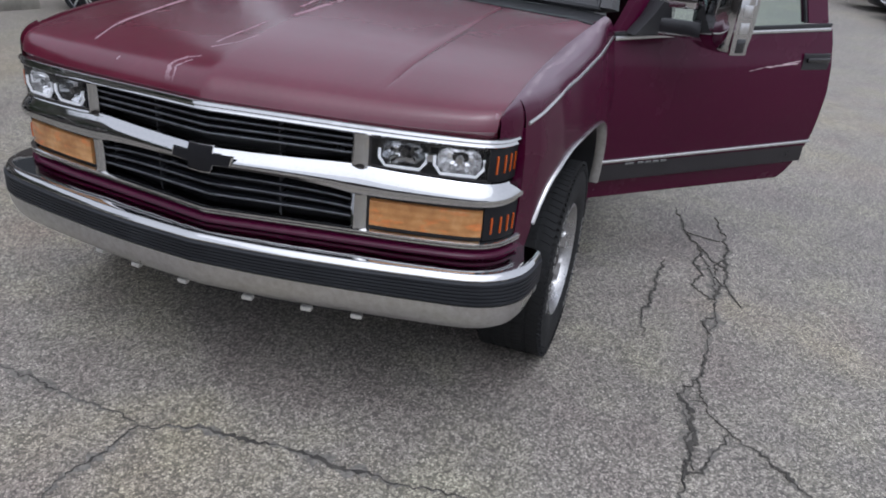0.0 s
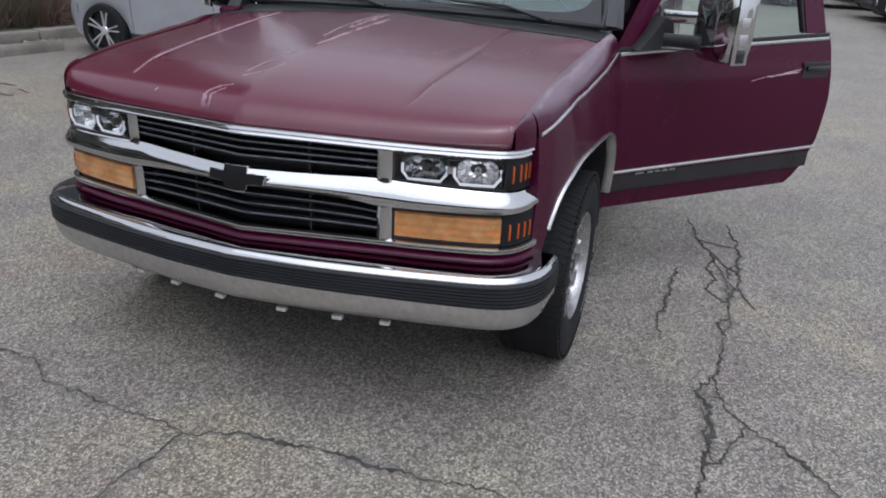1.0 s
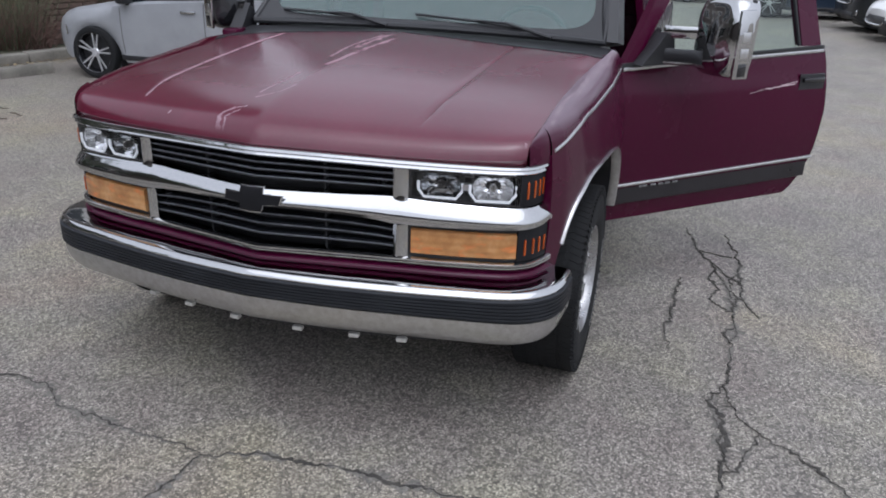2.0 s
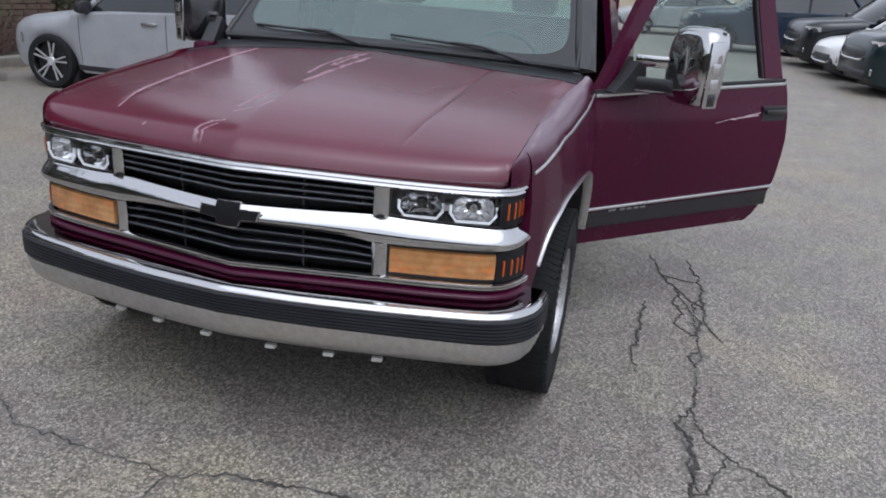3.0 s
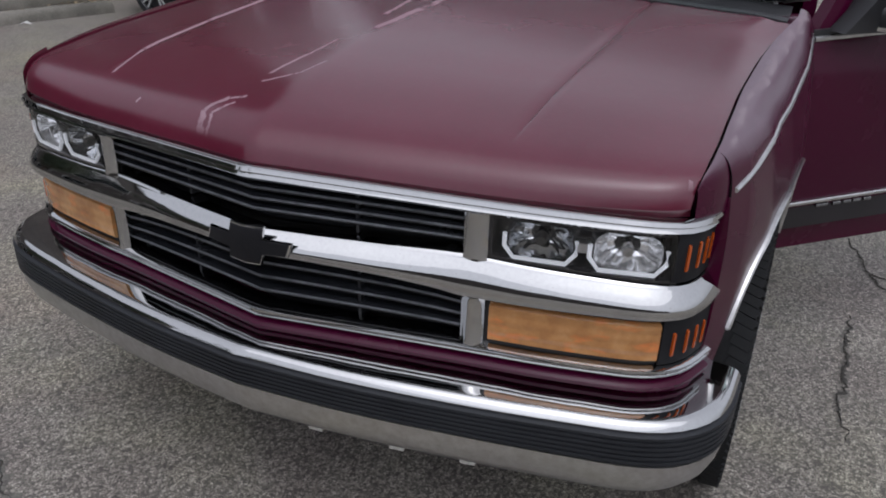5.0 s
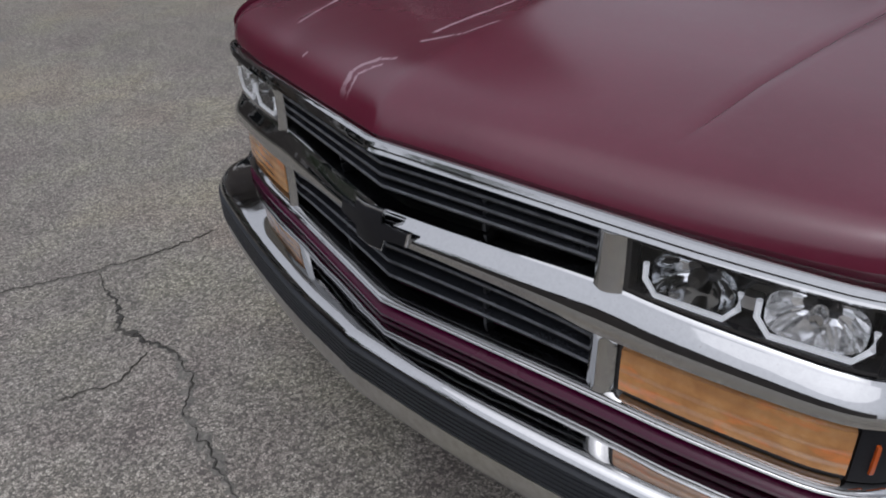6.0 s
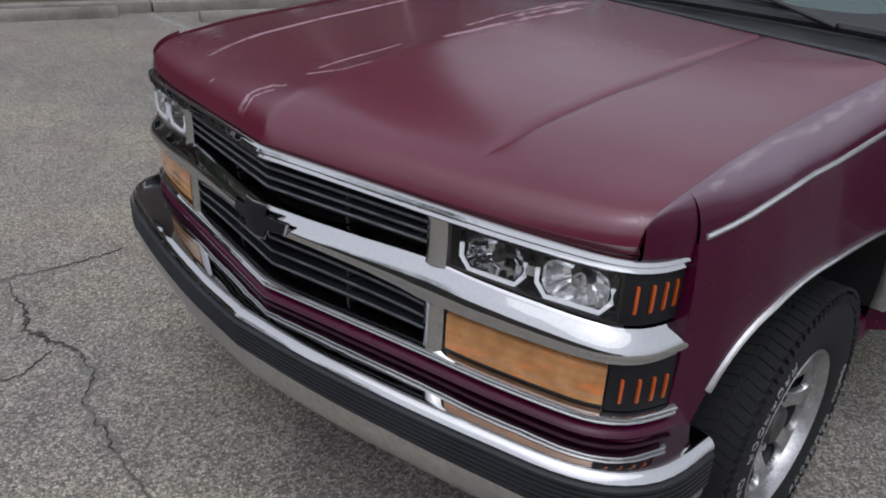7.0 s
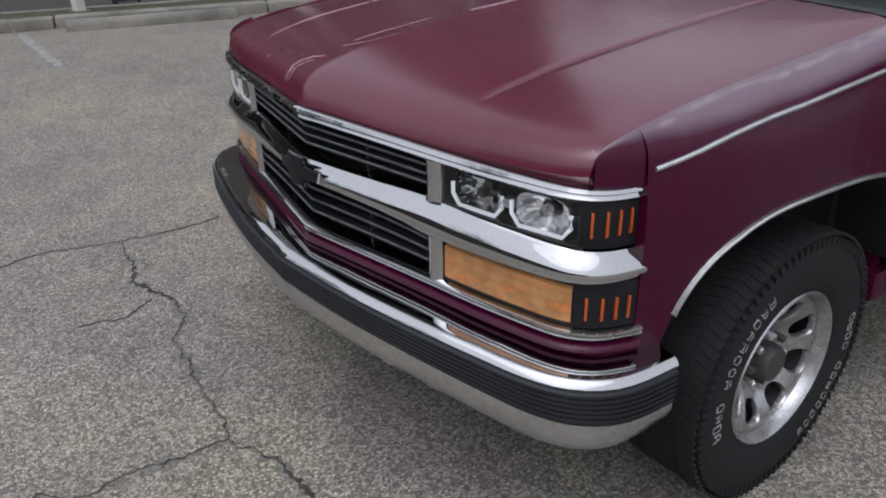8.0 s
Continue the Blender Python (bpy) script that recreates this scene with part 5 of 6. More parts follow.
    bm.faces.new([bm.verts.new((u, sg * (lean(z) + 0.022), z)) for u, z in [(0.09, 1.13)] + fi[1:-1] + [(1.035, 1.16)]])
    gl_ = part("window_glass", bm, SIDE_GLASS, d, "green-tinted door glass", smooth=0)
    gl_.visible_shadow = False
    face_out(gl_, Vector((0, -sg, 0)))
    # dark run channel inside the frame
    pts = [(u, sg * (lean(z) + 0.016), z) for u, z in fi]
    part("run_channel", tube(pts, 0.010, k=6), BLACK, d)
    part("sail_panel", prism([(0.075, 1.135), (0.205, 1.135), (0.205, 1.17), (0.185, 1.27), (0.12, 1.185)], 0.03 * sg, Matrix.Translation((0, sg * 0.03, 0))), BLACK, d, "black mirror base panel")
    # inner trim
    part("armrest", box((0.62, sg * 0.125, 0.90), (0.55, 0.08, 0.06), bevel=0.02), CABIN, d)
    return d


HINGE = Vector((0.985, 1.27, 0.0))
OPEN = 43.0
door_m = Matrix.Translation(HINGE) @ Matrix.Rotation(radians(OPEN), 4, 'Z')
door(1, door_m)
door(-1, Matrix.Translation((-0.940, 1.27, 0.0)) @ Matrix.Rotation(radians(90), 4, 'Z'))


# tow mirrors
def mirror(sg, m):
    mr = new("tow_mirror")
    mr.parent = truck
    tagged(mr, "large chrome towing mirror on twin arms" if sg > 0 else "black and chrome towing mirror on twin arms")
    mr.matrix_world = m
    o = -sg  # outward in the door's frame
    hm_ = Matrix.Translation((0.315, o * 0.195, 1.262) if sg > 0 else (0.17, o * 0.085, 1.295)) @ Matrix.Rotation(radians(0 if sg > 0 else 58), 4, 'Z')
    rows = []
    for du, sc in ((-0.062, 0.12), (-0.060, 0.55), (-0.054, 0.78), (-0.042, 0.91), (-0.020, 0.985), (0.010, 1.0), (0.040, 0.985), (0.050, 0.95)):
        row = []
        for q in range(56):
            a = 2 * math.pi * q / 56
            ca, sa = math.cos(a), math.sin(a)
            ex = 0.5
            fx, fz = math.copysign(abs(ca) ** ex, ca), math.copysign(abs(sa) ** ex, sa)
            row.append(hm_ @ Vector((du + 0.018 * max(0, fz) ** 2, o * 0.122 * fx * (1 - (1 - sc) * 0.9), 0.158 * fz * (1 - (1 - sc) * 0.55))))
        rows.append(row)
    bm, vv = sheet(rows, None, True)
    bm.faces.new(vv[0])
    part("head_shell", bm, CHROME if sg > 0 else GLOSS_BLACK, mr, "chrome mirror shell" if sg > 0 else "black mirror shell")
    part("mirror_glass", box((0.050, 0, 0), (0.006, 0.20, 0.28), bevel=0.002, m=hm_), MIRROR, mr)
    part("head_back", box((0.036, 0, 0), (0.02, 0.205, 0.29), bevel=0.005, m=hm_), BLACK, mr)
    if sg > 0:
        upper, lower = [(0.185, o * 0.0), (0.20, o * 0.04), (0.26, o * 0.09), (0.30, o * 0.15)], [(0.14, o * -0.02), (0.19, o * 0.05), (0.26, o * 0.12), (0.28, o * 0.20)]
    else:
        upper, lower = [(0.15, o * -0.02), (0.16, o * 0.03), (0.17, o * 0.08)], [(0.14, o * -0.02), (0.16, o * 0.03), (0.17, o * 0.09)]
    for line, z, h, w_, mt, lb in ((upper, 1.262, 0.024, 0.010, CHROME, "flat chrome support arm"), (lower, 1.172, 0.026, 0.016, BLACK, "black support arm"), (lower, 1.140, 0.007, 0.017, CHROME, "chrome strip under the arm")):
        bm, vv = sheet([[Vector((x_, y_, z)) + Vector((a_, 0, b_)) for a_, b_ in ((-w_, -h * 0.8), (-w_ * 0.7, -h), (w_, -h), (w_, h), (-w_ * 0.7, h), (-w_, h * 0.8))] for x_, y_ in line], None, True)
        caps(bm, vv)
        part("arm", bm, mt, mr, lb)
    part("bracket", prism([(0.055, 1.130), (0.215, 1.130), (0.215, 1.185), (0.205, 1.245), (0.165, 1.258), (0.130, 1.210)], 0.07 * o, Matrix.Translation((0, o * -0.035, 0)), bevel=0.008), BLACK, mr, "black mirror foot")
    # outer cheek of the shell with pressed recesses
    part("cheek", box((-0.002, o * 0.114, -0.022), (0.080, 0.014, 0.262), bevel=0.006, m=hm_), CHROME, mr)
    for i in range(3):
        part("recess", box((0.0, o * 0.1215, -0.118 + 0.062 * i), (0.040, 0.003, 0.040 if i else 0.05), bevel=0.0014, m=hm_), GLOSS_BLACK if i == 0 else SATIN, mr)
    return mr


mirror(1, door_m)
mirror(-1, Matrix.Translation((-0.940, 1.33, 0.0)) @ Matrix.Rotation(radians(90), 4, 'Z'))

# bed, chassis
for sg in (-1, 1):
    bm, v2 = sheet([[Vector((sg * x, y, z)) for x, z in ((0.94, 0.50), (0.975, 0.80), (0.965, 1.10), (0.955, 1.16), (0.89, 1.16), (0.89, 0.60))] for y in (3.12, 3.6)] , None, True)
    caps(bm, v2)
    sheet([[Vector((sg * x, y, z)) for x, z in ((0.955, 0.80), (0.975, 0.88), (0.965, 1.10), (0.955, 1.16), (0.89, 1.16), (0.89, 0.80))] for y in (3.6, 4.85)], bm, True)
    sheet([[Vector((sg * x, y, z)) for x, z in ((0.94, 0.50), (0.975, 0.80), (0.965, 1.10), (0.955, 1.16), (0.89, 1.16), (0.89, 0.60))] for y in (4.85, 5.15)], bm, True)
    part("bed_side", bm, PAINT, truck, "burgundy bed side")
    part("frame_rail", box((sg * 0.42, 2.6, 0.42), (0.07, 4.9, 0.12), bevel=0.01), DARK_STEEL, truck)
part("tailgate", box((0, 5.16, 0.86), (1.80, 0.06, 0.60), bevel=0.02), PAINT, truck)
part("bed_floor", box((0, 4.13, 0.66), (1.80, 2.05, 0.04)), BLACK, truck)
part("front_axle_beam", tube([(-0.75, WY, 0.33), (0.75, WY, 0.33)], 0.05, k=10), DARK_STEEL, truck)
part("engine_shield", box((0, 0.75, 0.66), (1.05, 0.95, 0.40), bevel=0.05), BLACK, truck)
part("radiator_panel", box((0, 0.24, 0.80), (1.55, 0.03, 0.40)), BLACK, truck)


# ---- kerb, verge, street and left side ----
KO, KU, KV = Vector((-7.95, 1.0, 0)), Vector((0.25, 0.968, 0)), Vector((-0.968, 0.25, 0))
KM = Matrix(((KU.x, -KV.x, 0, KO.x), (KU.y, -KV.y, 0, KO.y), (0, 0, 1, 0), (0, 0, 0, 1)))  # x along the kerb, y towards the lot


def slab(u0, u1, v0, v1, z0, z1, bevel=0.0):
    return box(((u0 + u1) / 2, -(v0 + v1) / 2, (z0 + z1) / 2), (u1 - u0, abs(v1 - v0), z1 - z0), bevel=bevel, m=KM)


kerb = tagged(new("kerb"), "worn concrete kerb along the parking lot edge", "kerb", kind="structure")
for i in range(-6, 12):
    jit = random.Random(i).uniform(-0.008, 0.008)
    part("kerb_stone", slab(i * 2.4 + 0.008, i * 2.4 + 2.392, jit, 0.20 + jit, -0.05, 0.125 + jit * 0.5, 0.025), CONCRETE, kerb)
tagged(finish(slab(-14, 28, 0.20, 0.78, -0.05, 0.095), "verge", GRASS, smooth=0), "thin strip of dry grass and soil behind kerb", "verge", kind="structure")
tagged(finish(slab(-14, 3.6, 0.78, 0.86, -0.05, 0.11, 0.01), "edging", CONCRETE), "narrow pale concrete edging", "edging", kind="structure")
tagged(finish(slab(-30, 8.0, 0.87, 7.3, -0.05, 0.006), "road", STREET, smooth=0), "dark asphalt side street", "road", kind="structure")
tagged(finish(slab(-30, 8.0, 7.3, 8.0, -0.05, 0.12, 0.02), "pavement", CONCRETE), "grey concrete pavement beyond the street", "pavement", kind="structure")

tagged(finish(slab(3.6, 12, 0.79, 1.94, -0.05, 0.10), "planting_bed", GRASS, smooth=0), "bare soil planting bed along the wall", "ground", kind="structure")

# parking bay lines
for a, c in (((-7.80, 0.62), (-5.75, 0.56)), ((-7.25, 3.22), (-5.15, 3.08))):
    a, c = Vector((*a, 0)), Vector((*c, 0))
    t_ = (c - a).normalized()
    sd = Vector((-t_.y, t_.x, 0)) * 0.05
    rnd = random.Random(3)
    rows = []
    for i in range(41):
        p = a.lerp(c, i / 40)
        rows.append([p - sd * rnd.uniform(0.7, 1.05) + Vector((0, 0, 0.004)), p + sd * rnd.uniform(0.7, 1.05) + Vector((0, 0, 0.004))])
    bm, _ = sheet(rows)
    tagged(finish(bm, "bay_line", LINE, smooth=0), "worn white parking bay line on asphalt", "line", group="parking bay lines", kind="structure")


def wheel_stop(m):
    prof = [(-0.08, 0.0), (-0.075, 0.06), (-0.055, 0.105), (-0.04, 0.115), (0.04, 0.115), (0.055, 0.105), (0.075, 0.06), (0.08, 0.0)]
    rows = [[Vector((x, y * k, z * (0.9 if k < 1 else 1))) for y, z in prof] for x, k in ((-0.93, 0.92), (-0.915, 1.0), (-0.3, 1.0), (0.3, 1.0), (0.915, 1.0), (0.93, 0.92))]
    bm, v2 = sheet(rows, None, True)
    caps(bm, v2)
    ob = finish(bm, "wheel_stop", CONCRETE)
    ob.matrix_world = m
    return tagged(ob, "worn concrete wheel stop on the asphalt", "wheel stop", group="wheel stops")


wheel_stop(Matrix.Translation((-7.50, 1.97, 0)) @ Matrix.Rotation(radians(77), 4, 'Z'))
wheel_stop(Matrix.Translation((-6.29, 4.36, 0)) @ Matrix.Rotation(radians(74), 4, 'Z'))


def white_post(x, y):
    p_ = thing("fence_post", "white painted square post standing by the kerb", "post", pose(x, y, 0.06, 0, 0, 14), group="white posts")
    part("shaft", box((0, 0, 1.35), (0.115, 0.115, 2.7), bevel=0.008), POST, p_)
    part("foot_plate", box((0, 0, 0.035), (0.18, 0.18, 0.025), bevel=0.005), CONCRETE, p_)


white_post(-8.45, 1.40)
white_post(-7.74, 3.67)

# pink garden seat left on the verge
cart = thing("garden_cart", "small faded pink plastic cart with thin handles on the verge", "cart", pose(-8.65, 2.02, 0.095, 0, 0, 15) @ Matrix.Scale(0.8, 4))
rows = [[Vector((x * k, y * k, z)) for x, y in ((-0.16, -0.19), (0.16, -0.19), (0.16, 0.19), (-0.16, 0.19))] for z, k in ((0.05, 0.8), (0.24, 1.0), (0.25, 1.04), (0.25, 0.96), (0.07, 0.76))]
bm, v2 = sheet(rows, None, True)
bm.faces.new(v2[0])
bm.faces.new(v2[-1])
part("tub", bm, RED_CRATE, cart)
for y in (-0.15, 0.15):
    part("handle", tube([(0.0, y, 0.20), (-0.03, y * 1.1, 0.40), (-0.10, y * 1.2, 0.55)], 0.007, k=6), CONCRETE, cart)
    part("cart_wheel", lathe([(0.001, -0.015), (0.06, -0.015), (0.065, 0.0), (0.06, 0.015), (0.001, 0.015)], 16, m=Matrix.Translation((0.0, y * 1.35, 0.065)) @ Matrix.Rotation(radians(90), 4, 'Z')), BLACK, cart)

# building across the street with a yellow base
shop = thing("street_building", "unseen low grey-brown building across the street, sized for reflections", "building", KM)
# out of view; its height is set to dull the left chrome reflections
part("wall", box((-8.0, -11.0, 4.0), (26, 5.6, 8.0), bevel=0.05), GREY_WALL, shop)
part("roof", box((-8.0, -11.0, 8.1), (26.6, 6.2, 0.25), bevel=0.05), ROOFING, shop)
for i in range(6):
    for z in (1.9, 5.1):
        w_ = part("window", box((-14.5 + i * 3.7, -8.17, z), (2.5, 0.10, 1.9), bevel=0.02), POST, shop)
        part("pane", box((-15.1 + i * 3.7, -8.11, z), (1.12, 0.03, 1.7)), DARK_PANE, w_)
        part("pane", box((-13.9 + i * 3.7, -8.11, z), (1.12, 0.03, 1.7)), DARK_PANE, w_)
part("step", box((-1.2, -7.8, 0.19), (2.4, 0.6, 0.15), bevel=0.02), CONCRETE, shop)

ykerb = finish(box((0, 0, 0.14), (2.0, 0.30, 0.28), bevel=0.03), "barrier_block", YELLOW)
ykerb.matrix_world = pose(-12.20, 4.85, 0.006, 0, 0, 42.7)
tagged(ykerb, "yellow painted concrete block standing on the street", "barrier")

# brown wall behind the planting bed
bwall = tagged(finish(slab(4.0, 7.2, 1.95, 2.25, -0.05, 11.0), "wall_garden", GREY_WALL, smooth=0), "tall grey-brown building wall behind planting bed", "wall", kind="structure")
part("coping", slab(3.9, 7.3, 1.88, 2.32, 11.0, 11.15, 0.02), CONCRETE, bwall)
part("low_wall", slab(7.2, 11, 1.96, 2.24, -0.05, 3.4), GREY_WALL, bwall)
part("coping", slab(7.2, 11.1, 1.89, 2.31, 3.4, 3.52, 0.02), CONCRETE, bwall)
part("return_wall", slab(4.0, 4.3, 2.25, 9.0, -0.05, 11.0), GREY_WALL, bwall)
for k, (u, zz) in enumerate([(5.3, 0.85), (5.3, 3.5), (5.3, 6.1), (5.3, 8.7), (8.2, 0.85), (9.9, 0.85)]):
    wf = part("window_frame", slab(u - 0.75, u + 0.75, 1.90, 1.96, zz, zz + 1.35, 0.01), POST, bwall)
    part("pane", slab(u - 0.66, u + 0.66, 1.885, 1.90, zz + 0.09, zz + 1.26), DARK_PANE, wf)
# brick pier with courses
pier = tagged(new("brick_pier"), "brown brick pier beside the planting bed", "pier", kind="structure")
pier.matrix_world = KM
bmesh_brick = None
for r in range(13):
    for c_ in range(4):
        for side in (0, 1):
            off_ = 0.1 * (r % 2)
            if side == 0:
                ctr = (5.55 + c_ * 0.21 + off_ * 0.5, -0.75, 0.13 + r * 0.078)
                siz = (0.198, 0.10, 0.067)
            else:
                if c_ > 2:
                    continue
                ctr = (5.50, -0.86 - c_ * 0.21 - off_ * 0.5, 0.13 + r * 0.078)
                siz = (0.10, 0.198, 0.067)
            if bmesh_brick is None or side not in bmesh_brick:
                bmesh_brick = bmesh_brick or {}
                o_ = part("brick", box((0, 0, 0), siz, bevel=0.005, segs=1), BRICK, pier)
                bmesh_brick[side] = o_.data
            else:
                o_ = new("brick", bmesh_brick[side])
                o_.parent = pier
            o_.location = ctr
part("core", box((5.88, -1.12, 0.60), (0.72, 0.66, 1.06)), GREY_WALL, pier)


def reeds(name, label, u, v, count, height, spread, mat_, seed, lean=0.25, wid=0.006):
    rnd = random.Random(seed)
    verts, faces = [], []
    for _ in range(count):
        r = spread * math.sqrt(rnd.random())
        a = rnd.random() * 2 * math.pi
        base = Vector((r * math.cos(a) * 1.5, r * math.sin(a), 0))
        h = height * rnd.uniform(0.45, 1.0)
        d = Vector((rnd.gauss(0, lean), rnd.gauss(0, lean), 1)) + base * 0.5
        bend = Vector((rnd.gauss(0, 0.14), rnd.gauss(0, 0.14), 0))
        sd = Vector((rnd.gauss(0, 1), rnd.gauss(0, 1), 0)).normalized() * wid
        i0 = len(verts)
        for q in range(4):
            f_ = q / 3
            c = base + d.normalized() * h * f_ + bend * f_ * f_
            k = 1 - 0.85 * f_
            verts += [c - sd * k, c + sd * k]
        for q in range(3):
            k = i0 + 2 * q
            faces.append((k, k + 1, k + 3, k + 2))
    me = bpy.data.meshes.new(name)
    me.from_pydata([tuple(v_) for v_ in verts], [], faces)
    me.materials.append(mat_)
    ob = new(name, me)
    ob.matrix_world = KM @ Matrix.Translation((u, -v, 0.09))
    return tagged(ob, label, "shrub", group="planting bed shrubs")


for k, (u, v, h, sp, mt, lb) in enumerate((
        (4.55, 0.80, 1.05, 0.30, TWIG, "bare reddish twiggy shrub in planting bed"),
        (4.30, 1.25, 1.15, 0.26, REED, "dry tan ornamental grass clump in planting bed"),
        (5.0, 0.75, 1.1, 0.28, GREEN_REED, "grey-green ornamental grass clump in planting bed"),
        (5.15, 0.62, 0.8, 0.24, TWIG, "bare reddish twiggy shrub in planting bed"),
        (5.2, 1.5, 1.3, 0.30, REED, "dry tan ornamental grass clump in planting bed"),
        (6.7, 0.9, 0.9, 0.30, TWIG, "bare reddish twiggy shrub in planting bed"),
        (7.6, 1.2, 1.2, 0.34, REED, "dry tan ornamental grass clump in planting bed"))):
    reeds("twig_shrub" if mt is TWIG else "dry_grass", lb, u, v, 380 if mt is TWIG else 520, h, sp, mt, 20 + k, 0.55 if mt is TWIG else 0.22, 0.005 if mt is TWIG else 0.006)

def evergreen(u, v, height, seed):
    """A dense dark evergreen shrub: stems and many small leaves in uneven clumps."""
    rnd = random.Random(seed)
    sh = thing("evergreen_shrub", "dense dark green evergreen shrub behind the brick pier", "shrub", KM @ Matrix.Translation((u, -v, 0.09)), group="planting bed shrubs")
    bm, tips = bmesh.new(), []
    for q in range(9):
        a = 2 * math.pi * q / 9 + rnd.uniform(-0.3, 0.3)
        p2 = Vector((math.cos(a) * height * 0.42, math.sin(a) * height * 0.34, height * rnd.uniform(0.45, 0.95)))
        tube([(0, 0, 0), p2 * 0.5 + Vector((0, 0, 0.1)), p2], [0.025, 0.016, 0.006], bm, 6)
        tips += [p2, p2 * 0.75, p2 * 0.55 + Vector((0, 0, 0.15))]
    tagged(part("stem", bm, BARK, sh), kind="stuff")
    verts, faces = [], []
    for _ in range(4200):
        c = rnd.choice(tips) + Vector((rnd.gauss(0, 0.15), rnd.gauss(0, 0.15), rnd.gauss(0, 0.15)))
        n_ = Vector((rnd.gauss(0, 1), rnd.gauss(0, 1), rnd.gauss(0.5, 1))).normalized()
        e1 = n_.orthogonal().normalized()
        e2, s1 = n_.cross(e1), rnd.uniform(0.018, 0.04)
        i0 = len(verts)
        verts += [tuple(c - e1 * s1), tuple(c + e2 * s1 * 0.5), tuple(c + e1 * s1), tuple(c - e2 * s1 * 0.5)]
        faces.append((i0, i0 + 1, i0 + 2, i0 + 3))
    me = bpy.data.meshes.new("foliage")
    me.from_pydata(verts, [], faces)
    me.materials.append(LEAF)
    new("foliage", me).parent = sh


for k, (u, v, h) in enumerate(((6.7, 1.25, 1.5), (7.7, 1.1, 1.7), (8.8, 1.2, 1.6))):
    evergreen(u, v, h, 60 + k)

# fallen leaves and litter along the kerb foot
rnd = random.Random(77)
verts, faces = [], []
for _ in range(420):
    u, v = rnd.uniform(-3, 9), -abs(rnd.gauss(0, 0.10)) - 0.01
    if rnd.random() < 0.25:
        u, v = rnd.uniform(4.4, 5.6), rnd.uniform(-0.25, 0.02)
    c = KM @ Vector((u, -v, 0.008 + rnd.random() * 0.02))
    a, sz = rnd.random() * 6.28, rnd.uniform(0.01, 0.03)
    e1, e2 = Vector((math.cos(a), math.sin(a), rnd.uniform(-0.3, 0.3))) * sz, Vector((-math.sin(a), math.cos(a), rnd.uniform(-0.3, 0.3))) * sz * 0.6
    i0 = len(verts)
    verts += [tuple(c - e1), tuple(c + e2), tuple(c + e1), tuple(c - e2)]
    faces.append((i0, i0 + 1, i0 + 2, i0 + 3))
me = bpy.data.meshes.new("leaf_litter")
me.from_pydata(verts, [], faces)
me.materials.append(REED)
tagged(new("leaf_litter", me), "dry leaf litter gathered along the kerb", "litter", kind="stuff")


# a scrap of paper and a few twigs lying on the asphalt
bm, _ = sheet([[Vector((x, y, z)) for x, y, z in ((-0.05, -0.03, 0.004), (0.0, -0.035, 0.022), (0.05, -0.02, 0.005))], [Vector((x, y, z)) for x, y, z in ((-0.045, 0.03, 0.012), (0.005, 0.03, 0.030), (0.05, 0.035, 0.004))]])
scrap = finish(bm, "paper_scrap", POST)
scrap.matrix_world = pose(-6.16, 4.26, 0, 0, 0, 30)
tagged(scrap, "crumpled white paper scrap lying on the asphalt", "litter")
for x, y, rz in ((-4.59, 3.12, 10), (-4.58, 3.32, -15), (-4.92, 3.46, 5)):
    tw = finish(tube([(-0.09, 0, 0.006), (-0.02, 0.012, 0.012), (0.05, -0.006, 0.009), (0.10, 0.01, 0.006)], [0.004, 0.006, 0.005, 0.003], k=6), "twig", BARK)
    tw.matrix_world = pose(x, y, 0, 0, 0, rz)
    tagged(tw, "short dark fallen twig lying on the asphalt", "twig", group="fallen twigs")


